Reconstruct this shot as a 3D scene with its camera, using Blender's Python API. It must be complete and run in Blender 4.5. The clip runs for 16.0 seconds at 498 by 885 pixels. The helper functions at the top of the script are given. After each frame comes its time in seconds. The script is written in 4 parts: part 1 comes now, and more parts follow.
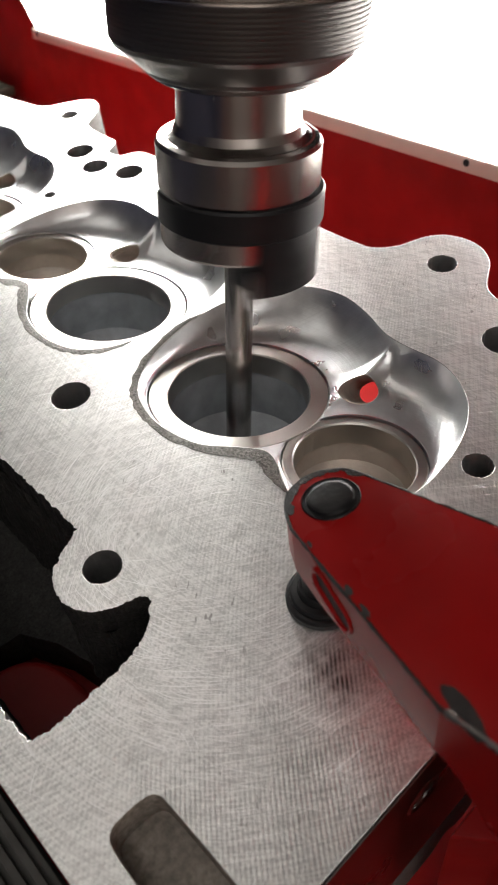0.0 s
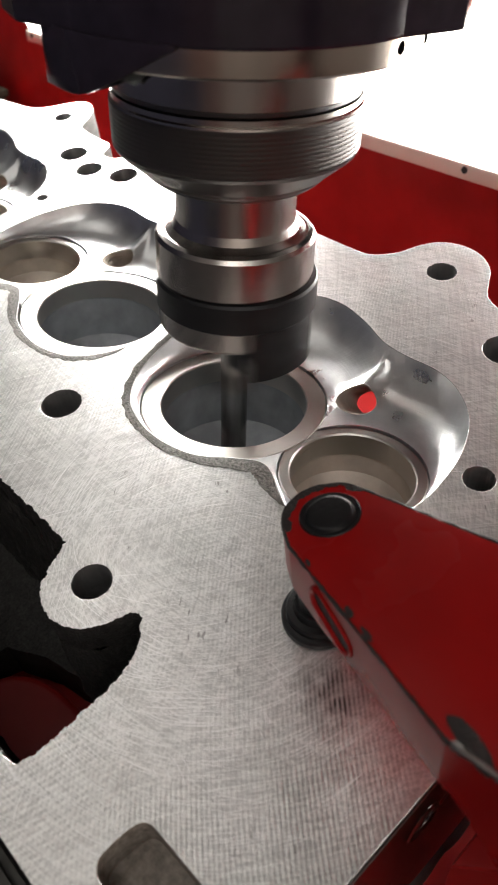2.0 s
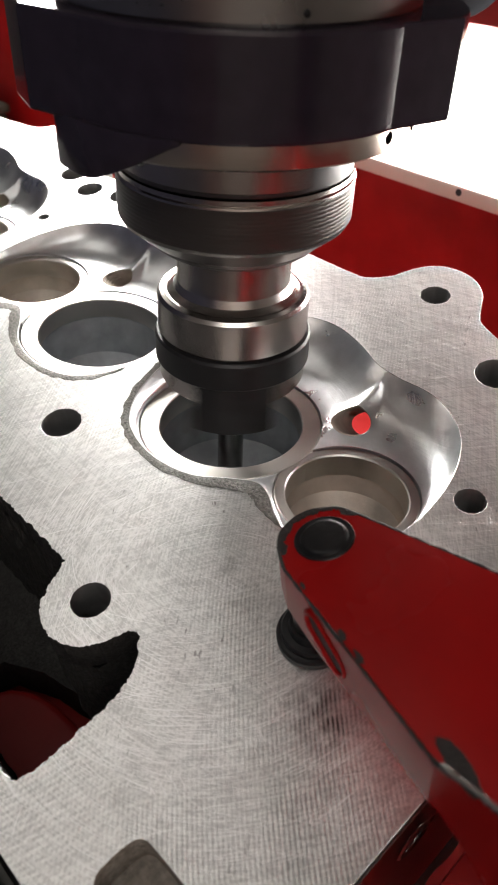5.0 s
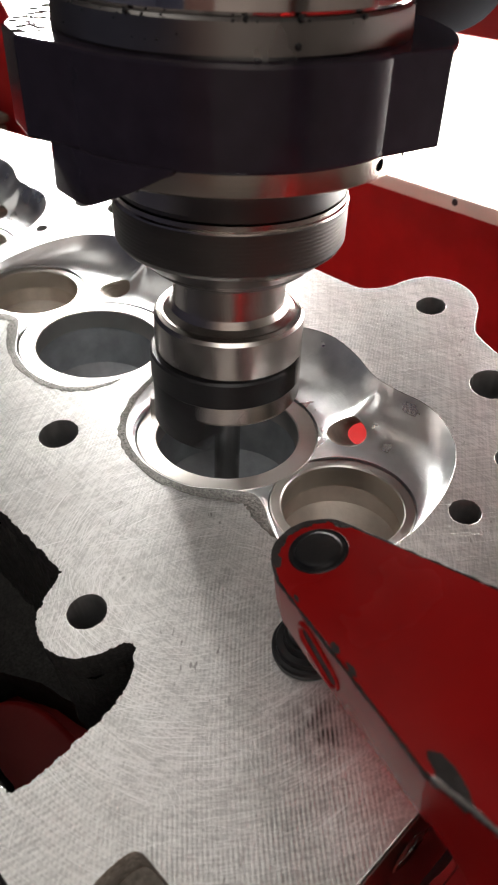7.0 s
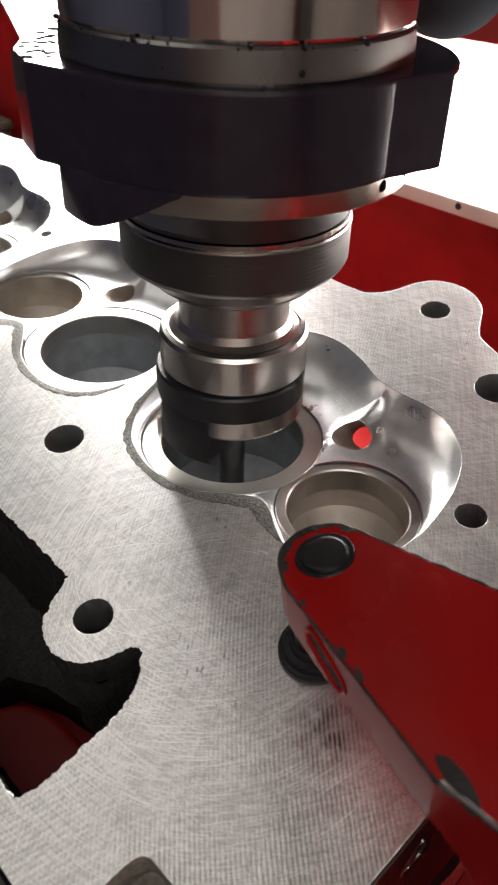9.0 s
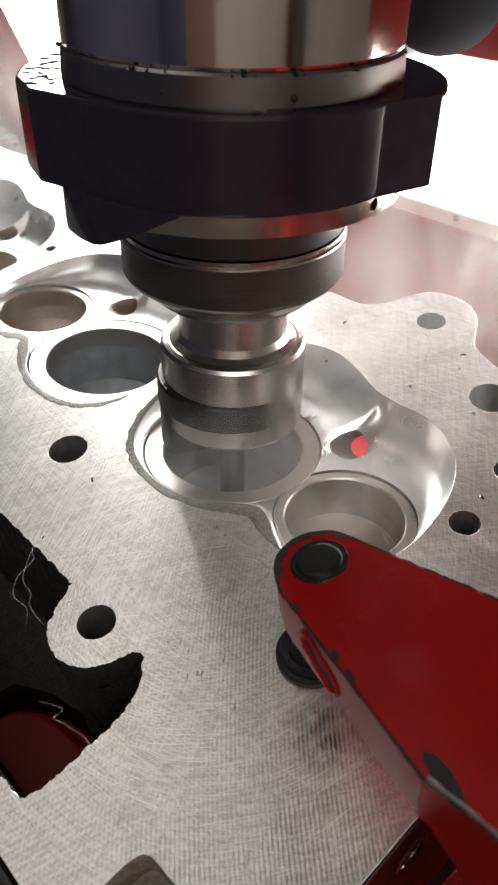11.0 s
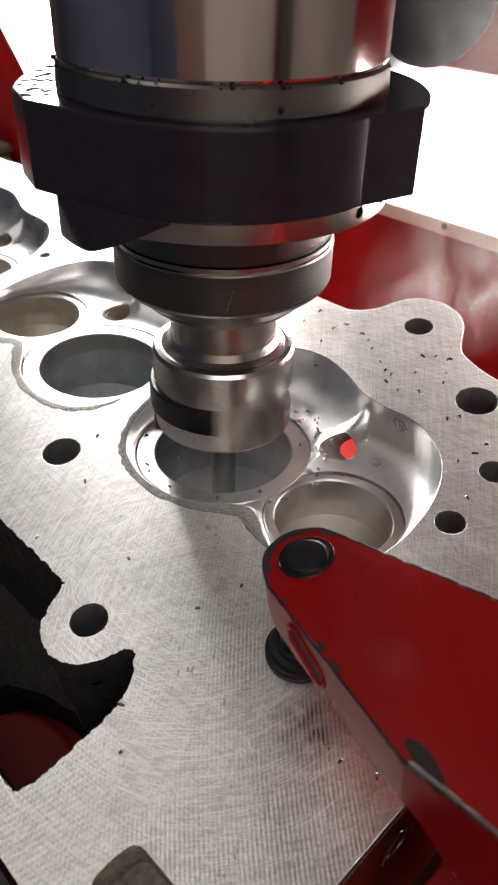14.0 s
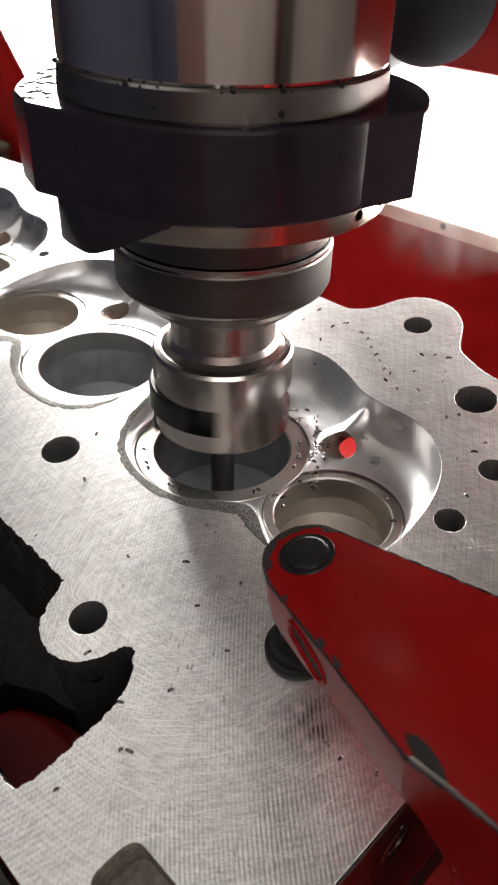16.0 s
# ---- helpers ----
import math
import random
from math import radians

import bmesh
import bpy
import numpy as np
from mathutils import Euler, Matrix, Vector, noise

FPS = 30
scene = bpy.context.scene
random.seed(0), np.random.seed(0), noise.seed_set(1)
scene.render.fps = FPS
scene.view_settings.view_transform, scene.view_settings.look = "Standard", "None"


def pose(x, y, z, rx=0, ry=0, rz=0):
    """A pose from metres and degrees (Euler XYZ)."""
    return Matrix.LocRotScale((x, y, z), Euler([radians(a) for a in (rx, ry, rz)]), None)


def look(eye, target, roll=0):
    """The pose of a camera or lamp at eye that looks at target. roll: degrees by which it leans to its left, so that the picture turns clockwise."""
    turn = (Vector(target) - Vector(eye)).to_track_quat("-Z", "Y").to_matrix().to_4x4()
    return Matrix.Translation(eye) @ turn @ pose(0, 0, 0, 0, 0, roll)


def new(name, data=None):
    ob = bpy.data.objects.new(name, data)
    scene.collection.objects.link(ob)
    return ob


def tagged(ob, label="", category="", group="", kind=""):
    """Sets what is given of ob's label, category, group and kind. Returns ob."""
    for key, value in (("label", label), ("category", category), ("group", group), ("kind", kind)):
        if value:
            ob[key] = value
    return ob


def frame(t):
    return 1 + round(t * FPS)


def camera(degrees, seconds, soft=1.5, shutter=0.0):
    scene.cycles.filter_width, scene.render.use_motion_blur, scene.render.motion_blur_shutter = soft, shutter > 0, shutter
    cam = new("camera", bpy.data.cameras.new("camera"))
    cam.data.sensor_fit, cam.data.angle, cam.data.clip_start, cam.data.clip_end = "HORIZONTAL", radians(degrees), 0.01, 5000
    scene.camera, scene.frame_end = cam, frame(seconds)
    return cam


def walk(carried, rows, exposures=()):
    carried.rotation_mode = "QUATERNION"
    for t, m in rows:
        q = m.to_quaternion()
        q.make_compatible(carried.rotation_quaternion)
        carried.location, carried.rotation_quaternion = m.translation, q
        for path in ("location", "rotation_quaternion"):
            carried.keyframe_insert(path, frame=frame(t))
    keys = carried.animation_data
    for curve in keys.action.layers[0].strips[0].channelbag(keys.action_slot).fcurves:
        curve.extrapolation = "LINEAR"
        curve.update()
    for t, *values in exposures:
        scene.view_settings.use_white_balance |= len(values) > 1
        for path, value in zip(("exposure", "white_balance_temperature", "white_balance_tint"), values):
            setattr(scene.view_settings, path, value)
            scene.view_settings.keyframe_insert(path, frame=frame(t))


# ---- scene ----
import functools

cam = camera(36.02, 16.0, soft=1.7, shutter=0.15)
cam.data.dof.use_dof, cam.data.dof.focus_distance, cam.data.dof.aperture_fstop = True, 0.20, 40.0
# seconds, eye (metres), turn (degrees)
ROWS = [
    (0, 0.00301, -0.18201, 0.12895, 50.888, 0.166, -0.097),
    (0.5, 0.00281, -0.18121, 0.12833, 51.097, 0.013, -0.125),
    (1, 0.0029, -0.18095, 0.12994, 51.102, -0.106, -0.129),
    (1.5, 0.0028, -0.17987, 0.12878, 51.245, -0.269, -0.198),
    (2, 0.00234, -0.17693, 0.12664, 51.285, -0.503, -0.266),
    (2.5, 0.00089, -0.17749, 0.12933, 51.375, -0.639, -0.26),
    (3, 0.00176, -0.17881, 0.12952, 51.571, -0.766, -0.254),
    (3.5, 0.00302, -0.17963, 0.13063, 51.636, -0.835, -0.221),
    (4, 0.00218, -0.17903, 0.13016, 51.812, -0.973, -0.234),
    (6.5, 0.00182, -0.17816, 0.13339, 52.348, -1.083, -0.305),
    (7, 0.00301, -0.17834, 0.13295, 52.516, -0.952, -0.341),
    (7.5, 0.00358, -0.17868, 0.1329, 52.553, -0.831, -0.301),
    (8, 0.0032, -0.18019, 0.1344, 52.721, -0.811, -0.363),
    (8.5, 0.0037, -0.18111, 0.13412, 52.801, -0.768, -0.35),
    (9, 0.0024, -0.17854, 0.13321, 52.817, -0.695, -0.256),
    (11.5, 0.00439, -0.184, 0.13732, 53.724, -0.182, -0.049),
    (12, 0.00433, -0.18523, 0.13766, 53.959, -0.388, -0.193),
    (12.5, 0.00429, -0.18537, 0.13766, 54.039, -0.327, -0.321),
    (13, 0.00385, -0.18611, 0.13767, 54.132, -0.45, -0.364),
    (13.5, 0.00466, -0.1868, 0.13738, 54.164, -0.513, -0.442),
    (14, 0.00511, -0.18666, 0.13725, 54.12, -0.465, -0.464),
    (14.5, 0.00474, -0.18479, 0.13679, 54.111, -0.576, -0.509),
    (15, 0.00478, -0.18355, 0.13562, 54.097, -0.547, -0.55),
    (15.5, 0.00465, -0.18423, 0.13576, 54.124, -0.702, -0.59),
    (16, 0.00458, -0.18714, 0.13655, 54.197, -0.631, -0.575),
]
# stops by which the film brightens as the dark spindle fills the picture
EXPOSURES = [(0.0, -0.04), (1.5, 0.02), (3.5, 0.10), (9.0, 0.15), (16.0, 0.17)]
walk(cam, [(t, pose(*r)) for t, *r in ROWS], EXPOSURES)

# ---- world and light ----
MM = 0.001
U, V = Vector((0.678, -0.735, 0)).normalized(), Vector((0.735, 0.678, 0)).normalized()   # along and across the machine bed


def bed(s, n, z):
    """A world point from millimetres along the bed, across it, and up."""
    return (U * s + V * n) * MM + Vector((0, 0, z * MM))


BED = Matrix.Translation((0, 0, 0)) @ Matrix(((U.x, V.x, 0, 0), (U.y, V.y, 0, 0), (0, 0, 1, 0), (0, 0, 0, 1)))

world = bpy.data.worlds.new("workshop_air")
scene.world = world
world.use_nodes = True
world.node_tree.nodes["Background"].inputs[0].default_value = (0.9, 0.95, 1.0, 1)
world.node_tree.nodes["Background"].inputs[1].default_value = 0.05
scene.view_settings.exposure = 0.12

# unseen fill light added overhead to lift the deck's brightness
ceiling_fill = new("ceiling_fill_light", bpy.data.lights.new("ceiling_fill_light", "AREA"))
ceiling_fill.data.shape, ceiling_fill.data.size, ceiling_fill.data.size_y = "RECTANGLE", 1.6, 1.0
ceiling_fill.data.energy = 4
ceiling_fill.data.color = (1.0, 0.95, 0.88)
ceiling_fill.matrix_basis = look((-0.8, 0.1, 1.70), (-0.5, 0.1, 0))

# added front fill, out of view, bounced off the south wall
front_fill = new("front_fill_light", bpy.data.lights.new("front_fill_light", "AREA"))
front_fill.data.shape, front_fill.data.size, front_fill.data.size_y = "RECTANGLE", 1.6, 0.6
front_fill.data.energy = 29
front_fill.data.color = (1.0, 0.95, 0.9)
front_fill.matrix_basis = look((0.3, -1.7, 1.70), (0.2, -2.3, 0))

LED = 15.0
LED_UPPER = 17.0
LED_TUBE = 195.0


# ---- materials ----
def material(name, base, rough=0.5, metal=0.0, vary=0.12, scale=300.0, bump=0.0, bump_scale=800.0, stretch=(1, 1, 1), rough_vary=0.1,
             coat=0.0, dirt=None, dirt_scale=60.0, dirt_at=0.62, aniso=0.0, gloss=0.5):
    m = bpy.data.materials.new(name)
    m.use_nodes = True
    nt = m.node_tree
    b = nt.nodes["Principled BSDF"]
    b.inputs["Metallic"].default_value = metal
    b.inputs["Coat Weight"].default_value = coat
    b.inputs["Specular IOR Level"].default_value = gloss
    b.inputs["Anisotropic"].default_value = aniso
    tc = nt.nodes.new("ShaderNodeTexCoord")
    mp = nt.nodes.new("ShaderNodeMapping")
    mp.inputs["Scale"].default_value = stretch
    nt.links.new(tc.outputs["Object"], mp.inputs["Vector"])

    def noise_tex(s, detail=5.0):
        n = nt.nodes.new("ShaderNodeTexNoise")
        n.inputs["Scale"].default_value, n.inputs["Detail"].default_value = s, detail
        nt.links.new(mp.outputs[0], n.inputs["Vector"])
        return n.outputs["Fac"]

    def ramp(fac, lo, hi, p0=0.3, p1=0.7):
        r = nt.nodes.new("ShaderNodeMapRange")
        for i, v in enumerate((p0, p1, lo, hi)):
            r.inputs[i + 1].default_value = v
        nt.links.new(fac, r.inputs[0])
        return r.outputs[0]

    def mix(fac, a, c, kind="MIX"):
        n = nt.nodes.new("ShaderNodeMix")
        n.data_type, n.blend_type = "RGBA", kind
        for i, v in ((0, fac), (6, a), (7, c)):
            if isinstance(v, bpy.types.NodeSocket):
                nt.links.new(v, n.inputs[i])
            elif i:
                n.inputs[i].default_value = (*v, 1)
            else:
                n.inputs[i].default_value = v
        return n.outputs[2]

    lo, hi = [c * (1 - vary) for c in base], [min(1, c * (1 + vary)) for c in base]
    col = mix(ramp(noise_tex(scale), 0, 1), lo, hi)
    col = mix(ramp(noise_tex(scale * 0.09, 3), 0, 0.5), col, [c * (1 - vary) for c in base])
    if dirt:
        col = mix(ramp(noise_tex(dirt_scale, 6), 0, 1, dirt_at, dirt_at + 0.06), col, dirt)
    nt.links.new(col, b.inputs["Base Color"])
    nt.links.new(ramp(noise_tex(scale * 0.3, 4), max(0.02, rough - rough_vary), rough + rough_vary), b.inputs["Roughness"])
    if bump:
        n = nt.nodes.new("ShaderNodeBump")
        n.inputs["Strength"].default_value, n.inputs["Distance"].default_value = bump, 0.0004
        nt.links.new(noise_tex(bump_scale, 6), n.inputs["Height"])
        nt.links.new(n.outputs[0], b.inputs["Normal"])
    return m


def milled_deck(name):
    """Face-milled aluminium: fine ring marks round far centres, curved hairline scratches, grey smudges."""
    m = material(name, (0.84, 0.84, 0.83), 0.38, 1.0, 0.03, 120.0, rough_vary=0.04)
    nt = m.node_tree
    b = nt.nodes["Principled BSDF"]
    tc = nt.nodes.new("ShaderNodeTexCoord")
    heights = []

    def math_node(op, a, c=None, d=None):
        n = nt.nodes.new("ShaderNodeMath")
        n.operation = op
        for i, v in enumerate((a, c, d)):
            if v is None:
                continue
            if isinstance(v, bpy.types.NodeSocket):
                nt.links.new(v, n.inputs[i])
            else:
                n.inputs[i].default_value = v
        return n.outputs[0]

    def around(x, y):
        """Radius and angle round a centre on the deck."""
        mp = nt.nodes.new("ShaderNodeMapping")
        mp.inputs["Location"].default_value = (-x, -y, 0)
        nt.links.new(tc.outputs["Object"], mp.inputs["Vector"])
        sep = nt.nodes.new("ShaderNodeSeparateXYZ")
        nt.links.new(mp.outputs[0], sep.inputs[0])
        r = math_node("SQRT", math_node("ADD", math_node("MULTIPLY", sep.outputs[0], sep.outputs[0]), math_node("MULTIPLY", sep.outputs[1], sep.outputs[1])))
        return r, math_node("ARCTAN2", sep.outputs[1], sep.outputs[0])

    def noise_at(vec, detail=3.0, scale=1.0):
        n = nt.nodes.new("ShaderNodeTexNoise")
        n.inputs["Scale"].default_value, n.inputs["Detail"].default_value = scale, detail
        nt.links.new(vec, n.inputs["Vector"])
        return n.outputs["Fac"]

    def comb(x, y, z=0.0):
        n = nt.nodes.new("ShaderNodeCombineXYZ")
        for i, v in enumerate((x, y, z)):
            if isinstance(v, bpy.types.NodeSocket):
                nt.links.new(v, n.inputs[i])
            else:
                n.inputs[i].default_value = v
        return n.outputs[0]

    def limits(v, lo, hi, p0, p1):
        r = nt.nodes.new("ShaderNodeMapRange")
        for i, k in enumerate((p0, p1, lo, hi)):
            r.inputs[i + 1].default_value = k
        nt.links.new(v, r.inputs[0])
        return r.outputs[0]

    patches = noise_at(tc.outputs["Object"], 3, 28)
    # feed marks of the milling cutter, in two overlapping passes
    ribs = None
    for (x, y), per_metre, weight in (((0.36, 0.26), 1080, 0.26), ((-0.15, -0.45), 900, 0.06)):
        r, a = around(x, y)
        wobble = math_node("MULTIPLY", noise_at(tc.outputs["Object"], 2, 60), 0.7)
        wave = math_node("SINE", math_node("MULTIPLY_ADD", r, per_metre * 2 * math.pi, wobble))
        wave = math_node("MULTIPLY", wave, limits(patches, 0.1, 1.0, 0.40, 0.56))
        heights.append((wave, weight))
        ribs = ribs or wave
    corner, a = around(0.046, -0.103)
    r, a = around(-0.30, -0.02)
    cross = math_node("SINE", math_node("MULTIPLY", r, 800 * 2 * math.pi))
    cross = math_node("MULTIPLY", cross, limits(corner, 1.0, 0.0, 0.012, 0.034))
    heights.append((cross, 0.6))
    # hairline swirls; the lamp's glint on them is painted as white colour below
    scratch = None
    for (x, y), fine, along, weight, at in (((0.0386, -0.0410), 4300, 2.0, 0.10, 0.622), ((0.0270, -0.0365), 4700, 1.7, 0.10, 0.626), ((0.0500, -0.0500), 4500, 2.2, 0.10, 0.630), ((0.066, -0.094), 2700, 1.8, 0.4, 0.69), ((-0.09, 0.16), 3000, 6, 0.3, 0.69), ((0.4, -0.3), 2800, 22, 0.3, 0.69)):
        r, a = around(x, y)
        v = noise_at(comb(math_node("MULTIPLY", r, fine), math_node("MULTIPLY", a, along), fine * 0.01), 1.5)
        heights.append((v, weight))
        line = limits(v, 0.0, 1.0, at, at + 0.012)
        if at < 0.67:
            line = math_node("MULTIPLY", line, math_node("MULTIPLY", limits(r, 1.0, 0.05, 0.050, 0.062), limits(r, 0.15, 1.0, 0.014, 0.026)))
        scratch = math_node("MAXIMUM", scratch, line) if scratch else line
    # short dark nicks, all struck in one direction
    r, a = around(0.42, 0.30)
    nick = noise_at(comb(math_node("MULTIPLY", r, 900), math_node("MULTIPLY", a, 120), 7.7), 2)
    nick = math_node("MULTIPLY", limits(nick, 0.0, 1.0, 0.68, 0.73), limits(noise_at(tc.outputs["Object"], 2, 45), 0.0, 1.0, 0.48, 0.58))
    total = None
    for out, weight in heights:
        total = math_node("MULTIPLY_ADD", out, weight, total if total else 0.0)
    total = math_node("MULTIPLY_ADD", scratch, -0.26, total)
    n = nt.nodes.new("ShaderNodeBump")
    n.inputs["Strength"].default_value, n.inputs["Distance"].default_value = 0.45, 0.00010
    nt.links.new(total, n.inputs["Height"])
    nt.links.new(n.outputs[0], b.inputs["Normal"])
    old_rough = b.inputs["Roughness"].links[0].from_socket
    nt.links.new(math_node("MULTIPLY_ADD", scratch, 0.30, old_rough), b.inputs["Roughness"])
    nt.links.new(math_node("MULTIPLY_ADD", scratch, -0.85, 1.0), b.inputs["Metallic"])
    # oily smudge where the foot has rubbed, and grey handling marks
    r, a = around(0.081, -0.0485)
    smudge = math_node("MULTIPLY", limits(r, 1.0, 0.0, 0.003, 0.0095), math_node("MULTIPLY", limits(noise_at(tc.outputs["Object"], 5, 300), 0.25, 1.0, 0.36, 0.60), limits(ribs, 1.0, 0.35, -0.4, 0.6)))
    marks = math_node("MAXIMUM", limits(noise_at(tc.outputs["Object"], 6, 95), 0.0, 0.22, 0.64, 0.74), math_node("MULTIPLY", nick, 0.5))
    dark = math_node("MAXIMUM", math_node("MULTIPLY", smudge, 0.95), marks)
    old = b.inputs["Base Color"].links[0].from_socket
    grain = None
    for (x, y), fine, along in (((0.038, -0.032), 2600, 12), ((0.5, -0.33), 1900, 50), ((-0.4, -0.3), 1900, 45), ((-0.02, 0.5), 2100, 55)):
        r, a = around(x, y)
        v = noise_at(comb(math_node("MULTIPLY", r, fine), math_node("MULTIPLY", a, along), fine * 0.013), 2)
        grain = math_node("ADD", grain, v) if grain else v
    hue = nt.nodes.new("ShaderNodeMix")
    hue.data_type, hue.blend_type = "RGBA", "MULTIPLY"
    hue.inputs[0].default_value = 1.0
    nt.links.new(old, hue.inputs[6])
    # shading of ribs and crosshatch is also put into the colour
    shade = math_node("MULTIPLY_ADD", cross, 0.09, math_node("MULTIPLY_ADD", ribs, 0.055, limits(grain, 0.80, 1.10, 1.72, 2.28)))
    nt.links.new(comb(shade, shade, shade), hue.inputs[7])
    # scratches turned white for the lamp light they catch
    shine = nt.nodes.new("ShaderNodeMix")
    shine.data_type = "RGBA"
    nt.links.new(math_node("MULTIPLY", scratch, 0.95), shine.inputs[0])
    nt.links.new(hue.outputs[2], shine.inputs[6])
    shine.inputs[7].default_value = (1.0, 1.0, 1.0, 1)
    old = shine.outputs[2]
    mx = nt.nodes.new("ShaderNodeMix")
    mx.data_type = "RGBA"
    nt.links.new(dark, mx.inputs[0])
    nt.links.new(old, mx.inputs[6])
    mx.inputs[7].default_value = (0.10, 0.085, 0.08, 1)
    nt.links.new(mx.outputs[2], b.inputs["Base Color"])
    return m


def turned(name, base, rough, metal=1.0, lines=900.0, bump=0.12, aniso=0.5, vary=0.08):
    """Lathe-turned metal: fine lines round the axis."""
    m = material(name, base, rough, metal, vary, 90.0, aniso=aniso, rough_vary=0.05)
    nt = m.node_tree
    b = nt.nodes["Principled BSDF"]
    tc = nt.nodes.new("ShaderNodeTexCoord")
    mp = nt.nodes.new("ShaderNodeMapping")
    mp.inputs["Scale"].default_value = (4, 4, lines)
    nt.links.new(tc.outputs["Object"], mp.inputs["Vector"])
    n = nt.nodes.new("ShaderNodeTexNoise")
    n.inputs["Scale"].default_value, n.inputs["Detail"].default_value = 1.0, 3.0
    nt.links.new(mp.outputs[0], n.inputs["Vector"])
    bn = nt.nodes.new("ShaderNodeBump")
    bn.inputs["Strength"].default_value, bn.inputs["Distance"].default_value = bump, 0.0001
    nt.links.new(n.outputs["Fac"], bn.inputs["Height"])
    nt.links.new(bn.outputs[0], b.inputs["Normal"])
    return m


def emitter(name, colour, strength):
    m = bpy.data.materials.new(name)
    m.use_nodes = True
    b = m.node_tree.nodes["Principled BSDF"]
    b.inputs["Base Color"].default_value = (*colour, 1)
    b.inputs["Emission Color"].default_value, b.inputs["Emission Strength"].default_value = (*colour, 1), strength
    return m


DECK = milled_deck("milled_aluminium")
CAST = material("cast_aluminium", (0.17, 0.17, 0.16), 0.8, 0.2, 0.5, 1500, 1.0, 2600)
# the casting again, its colour darkened for the shade deep in the gallery
CAST_SHADED = material("shaded_casting", (0.036, 0.034, 0.032), 0.7, 0.1, 0.65, 1100, 1.0, 1700)


def chamber_metal(name):
    """Bowl-milled aluminium: fine rings round the valve axes and small bright pits."""
    m = material(name, (0.77, 0.79, 0.805), 0.31, 0.95, 0.10, 220.0, rough_vary=0.06)
    nt = m.node_tree
    b = nt.nodes["Principled BSDF"]
    tc = nt.nodes.new("ShaderNodeTexCoord")
    out = None
    for x, y in ((0.0, 0.0), (0.043, 0.0)):
        mp = nt.nodes.new("ShaderNodeMapping")
        mp.inputs["Location"].default_value = (-x, -y, 0)
        nt.links.new(tc.outputs["Object"], mp.inputs["Vector"])
        ln = nt.nodes.new("ShaderNodeVectorMath")
        ln.operation = "LENGTH"
        nt.links.new(mp.outputs[0], ln.inputs[0])
        n = nt.nodes.new("ShaderNodeTexNoise")
        n.noise_dimensions = "1D"
        n.inputs["Scale"].default_value, n.inputs["Detail"].default_value = 1400.0, 3.0
        nt.links.new(ln.outputs["Value"], n.inputs["W"])
        if out:
            add = nt.nodes.new("ShaderNodeMath")
            nt.links.new(out, add.inputs[0])
            nt.links.new(n.outputs["Fac"], add.inputs[1])
            out = add.outputs[0]
        else:
            out = n.outputs["Fac"]
    bn = nt.nodes.new("ShaderNodeBump")
    bn.inputs["Strength"].default_value, bn.inputs["Distance"].default_value = 0.38, 0.0001
    nt.links.new(out, bn.inputs["Height"])
    nt.links.new(bn.outputs[0], b.inputs["Normal"])
    return m


BORE = turned("drilled_bore", (0.30, 0.30, 0.30), 0.5, 0.7, lines=1500, bump=0.6, aniso=0.0, vary=0.3)
LIP = material("grey_as_cast_lip", (0.22, 0.215, 0.20), 0.75, 0.35, 0.6, 1300, 1.0, 1500)
POCKET = material("brown_grey_casting", (0.30, 0.265, 0.23), 0.85, 0.1, 0.4, 700, 1.0, 1200)
HOLE = material("shaded_hole", (0.006, 0.006, 0.006), 1.0, 0.0, 0.2, 300, gloss=0.0)
CHAMBER = chamber_metal("chamber_aluminium")
SEAT = turned("seat_alloy", (0.54, 0.52, 0.49), 0.32, lines=2500, bump=0.1)
PORT = material("port_metal", (0.38, 0.41, 0.44), 0.45, 0.45, 0.25, 150, 0.3, 500)
PORT_PALE = material("pale_port_metal", (0.52, 0.47, 0.41), 0.5, 0.4, 0.15, 150, 0.3, 500)
STEEL = turned("turned_steel", (0.43, 0.40, 0.38), 0.24, lines=1800)
STEEL_DULL = turned("ground_steel", (0.24, 0.228, 0.22), 0.30, lines=2600, bump=0.2)
PILOT = turned("pilot_steel", (0.50, 0.48, 0.46), 0.22, lines=2000)
NOSE = turned("warm_polished_steel", (0.58, 0.52, 0.46), 0.2, lines=900, bump=0.05)
CHROME = turned("polished_quill", (0.68, 0.63, 0.60), 0.10, lines=700, bump=0.03)
DARK_STEEL = turned("blackened_steel", (0.10, 0.098, 0.10), 0.36, 0.85, lines=1300, bump=0.2)
KNURL = turned("dark_knurl", (0.10, 0.092, 0.088), 0.42, 0.8, lines=2200, bump=0.35)
BLACK = material("black_anodised", (0.026, 0.020, 0.030), 0.13, 0.0, 0.15, 200, 0.04, 1500, rough_vary=0.04, gloss=0.42)
GLINT = material("glossy_glint", (0.03, 0.018, 0.012), 0.06, 0.0, 0.1, 300, rough_vary=0.02, gloss=0.9)
BLACK_OX = material("black_oxide", (0.022, 0.022, 0.024), 0.42, 0.5, 0.3, 300, 0.2, 900)
RED = material("red_paint", (0.36, 0.014, 0.014), 0.42, 0.0, 0.16, 60, 0.12, 250, gloss=0.25)
RED_ARM = material("chipped_red_paint", (0.36, 0.008, 0.008), 0.25, 0.0, 0.12, 70, 0.05, 220, gloss=0.13, rough_vary=0.05, dirt=(0.03, 0.022, 0.02), dirt_scale=75, dirt_at=0.73)
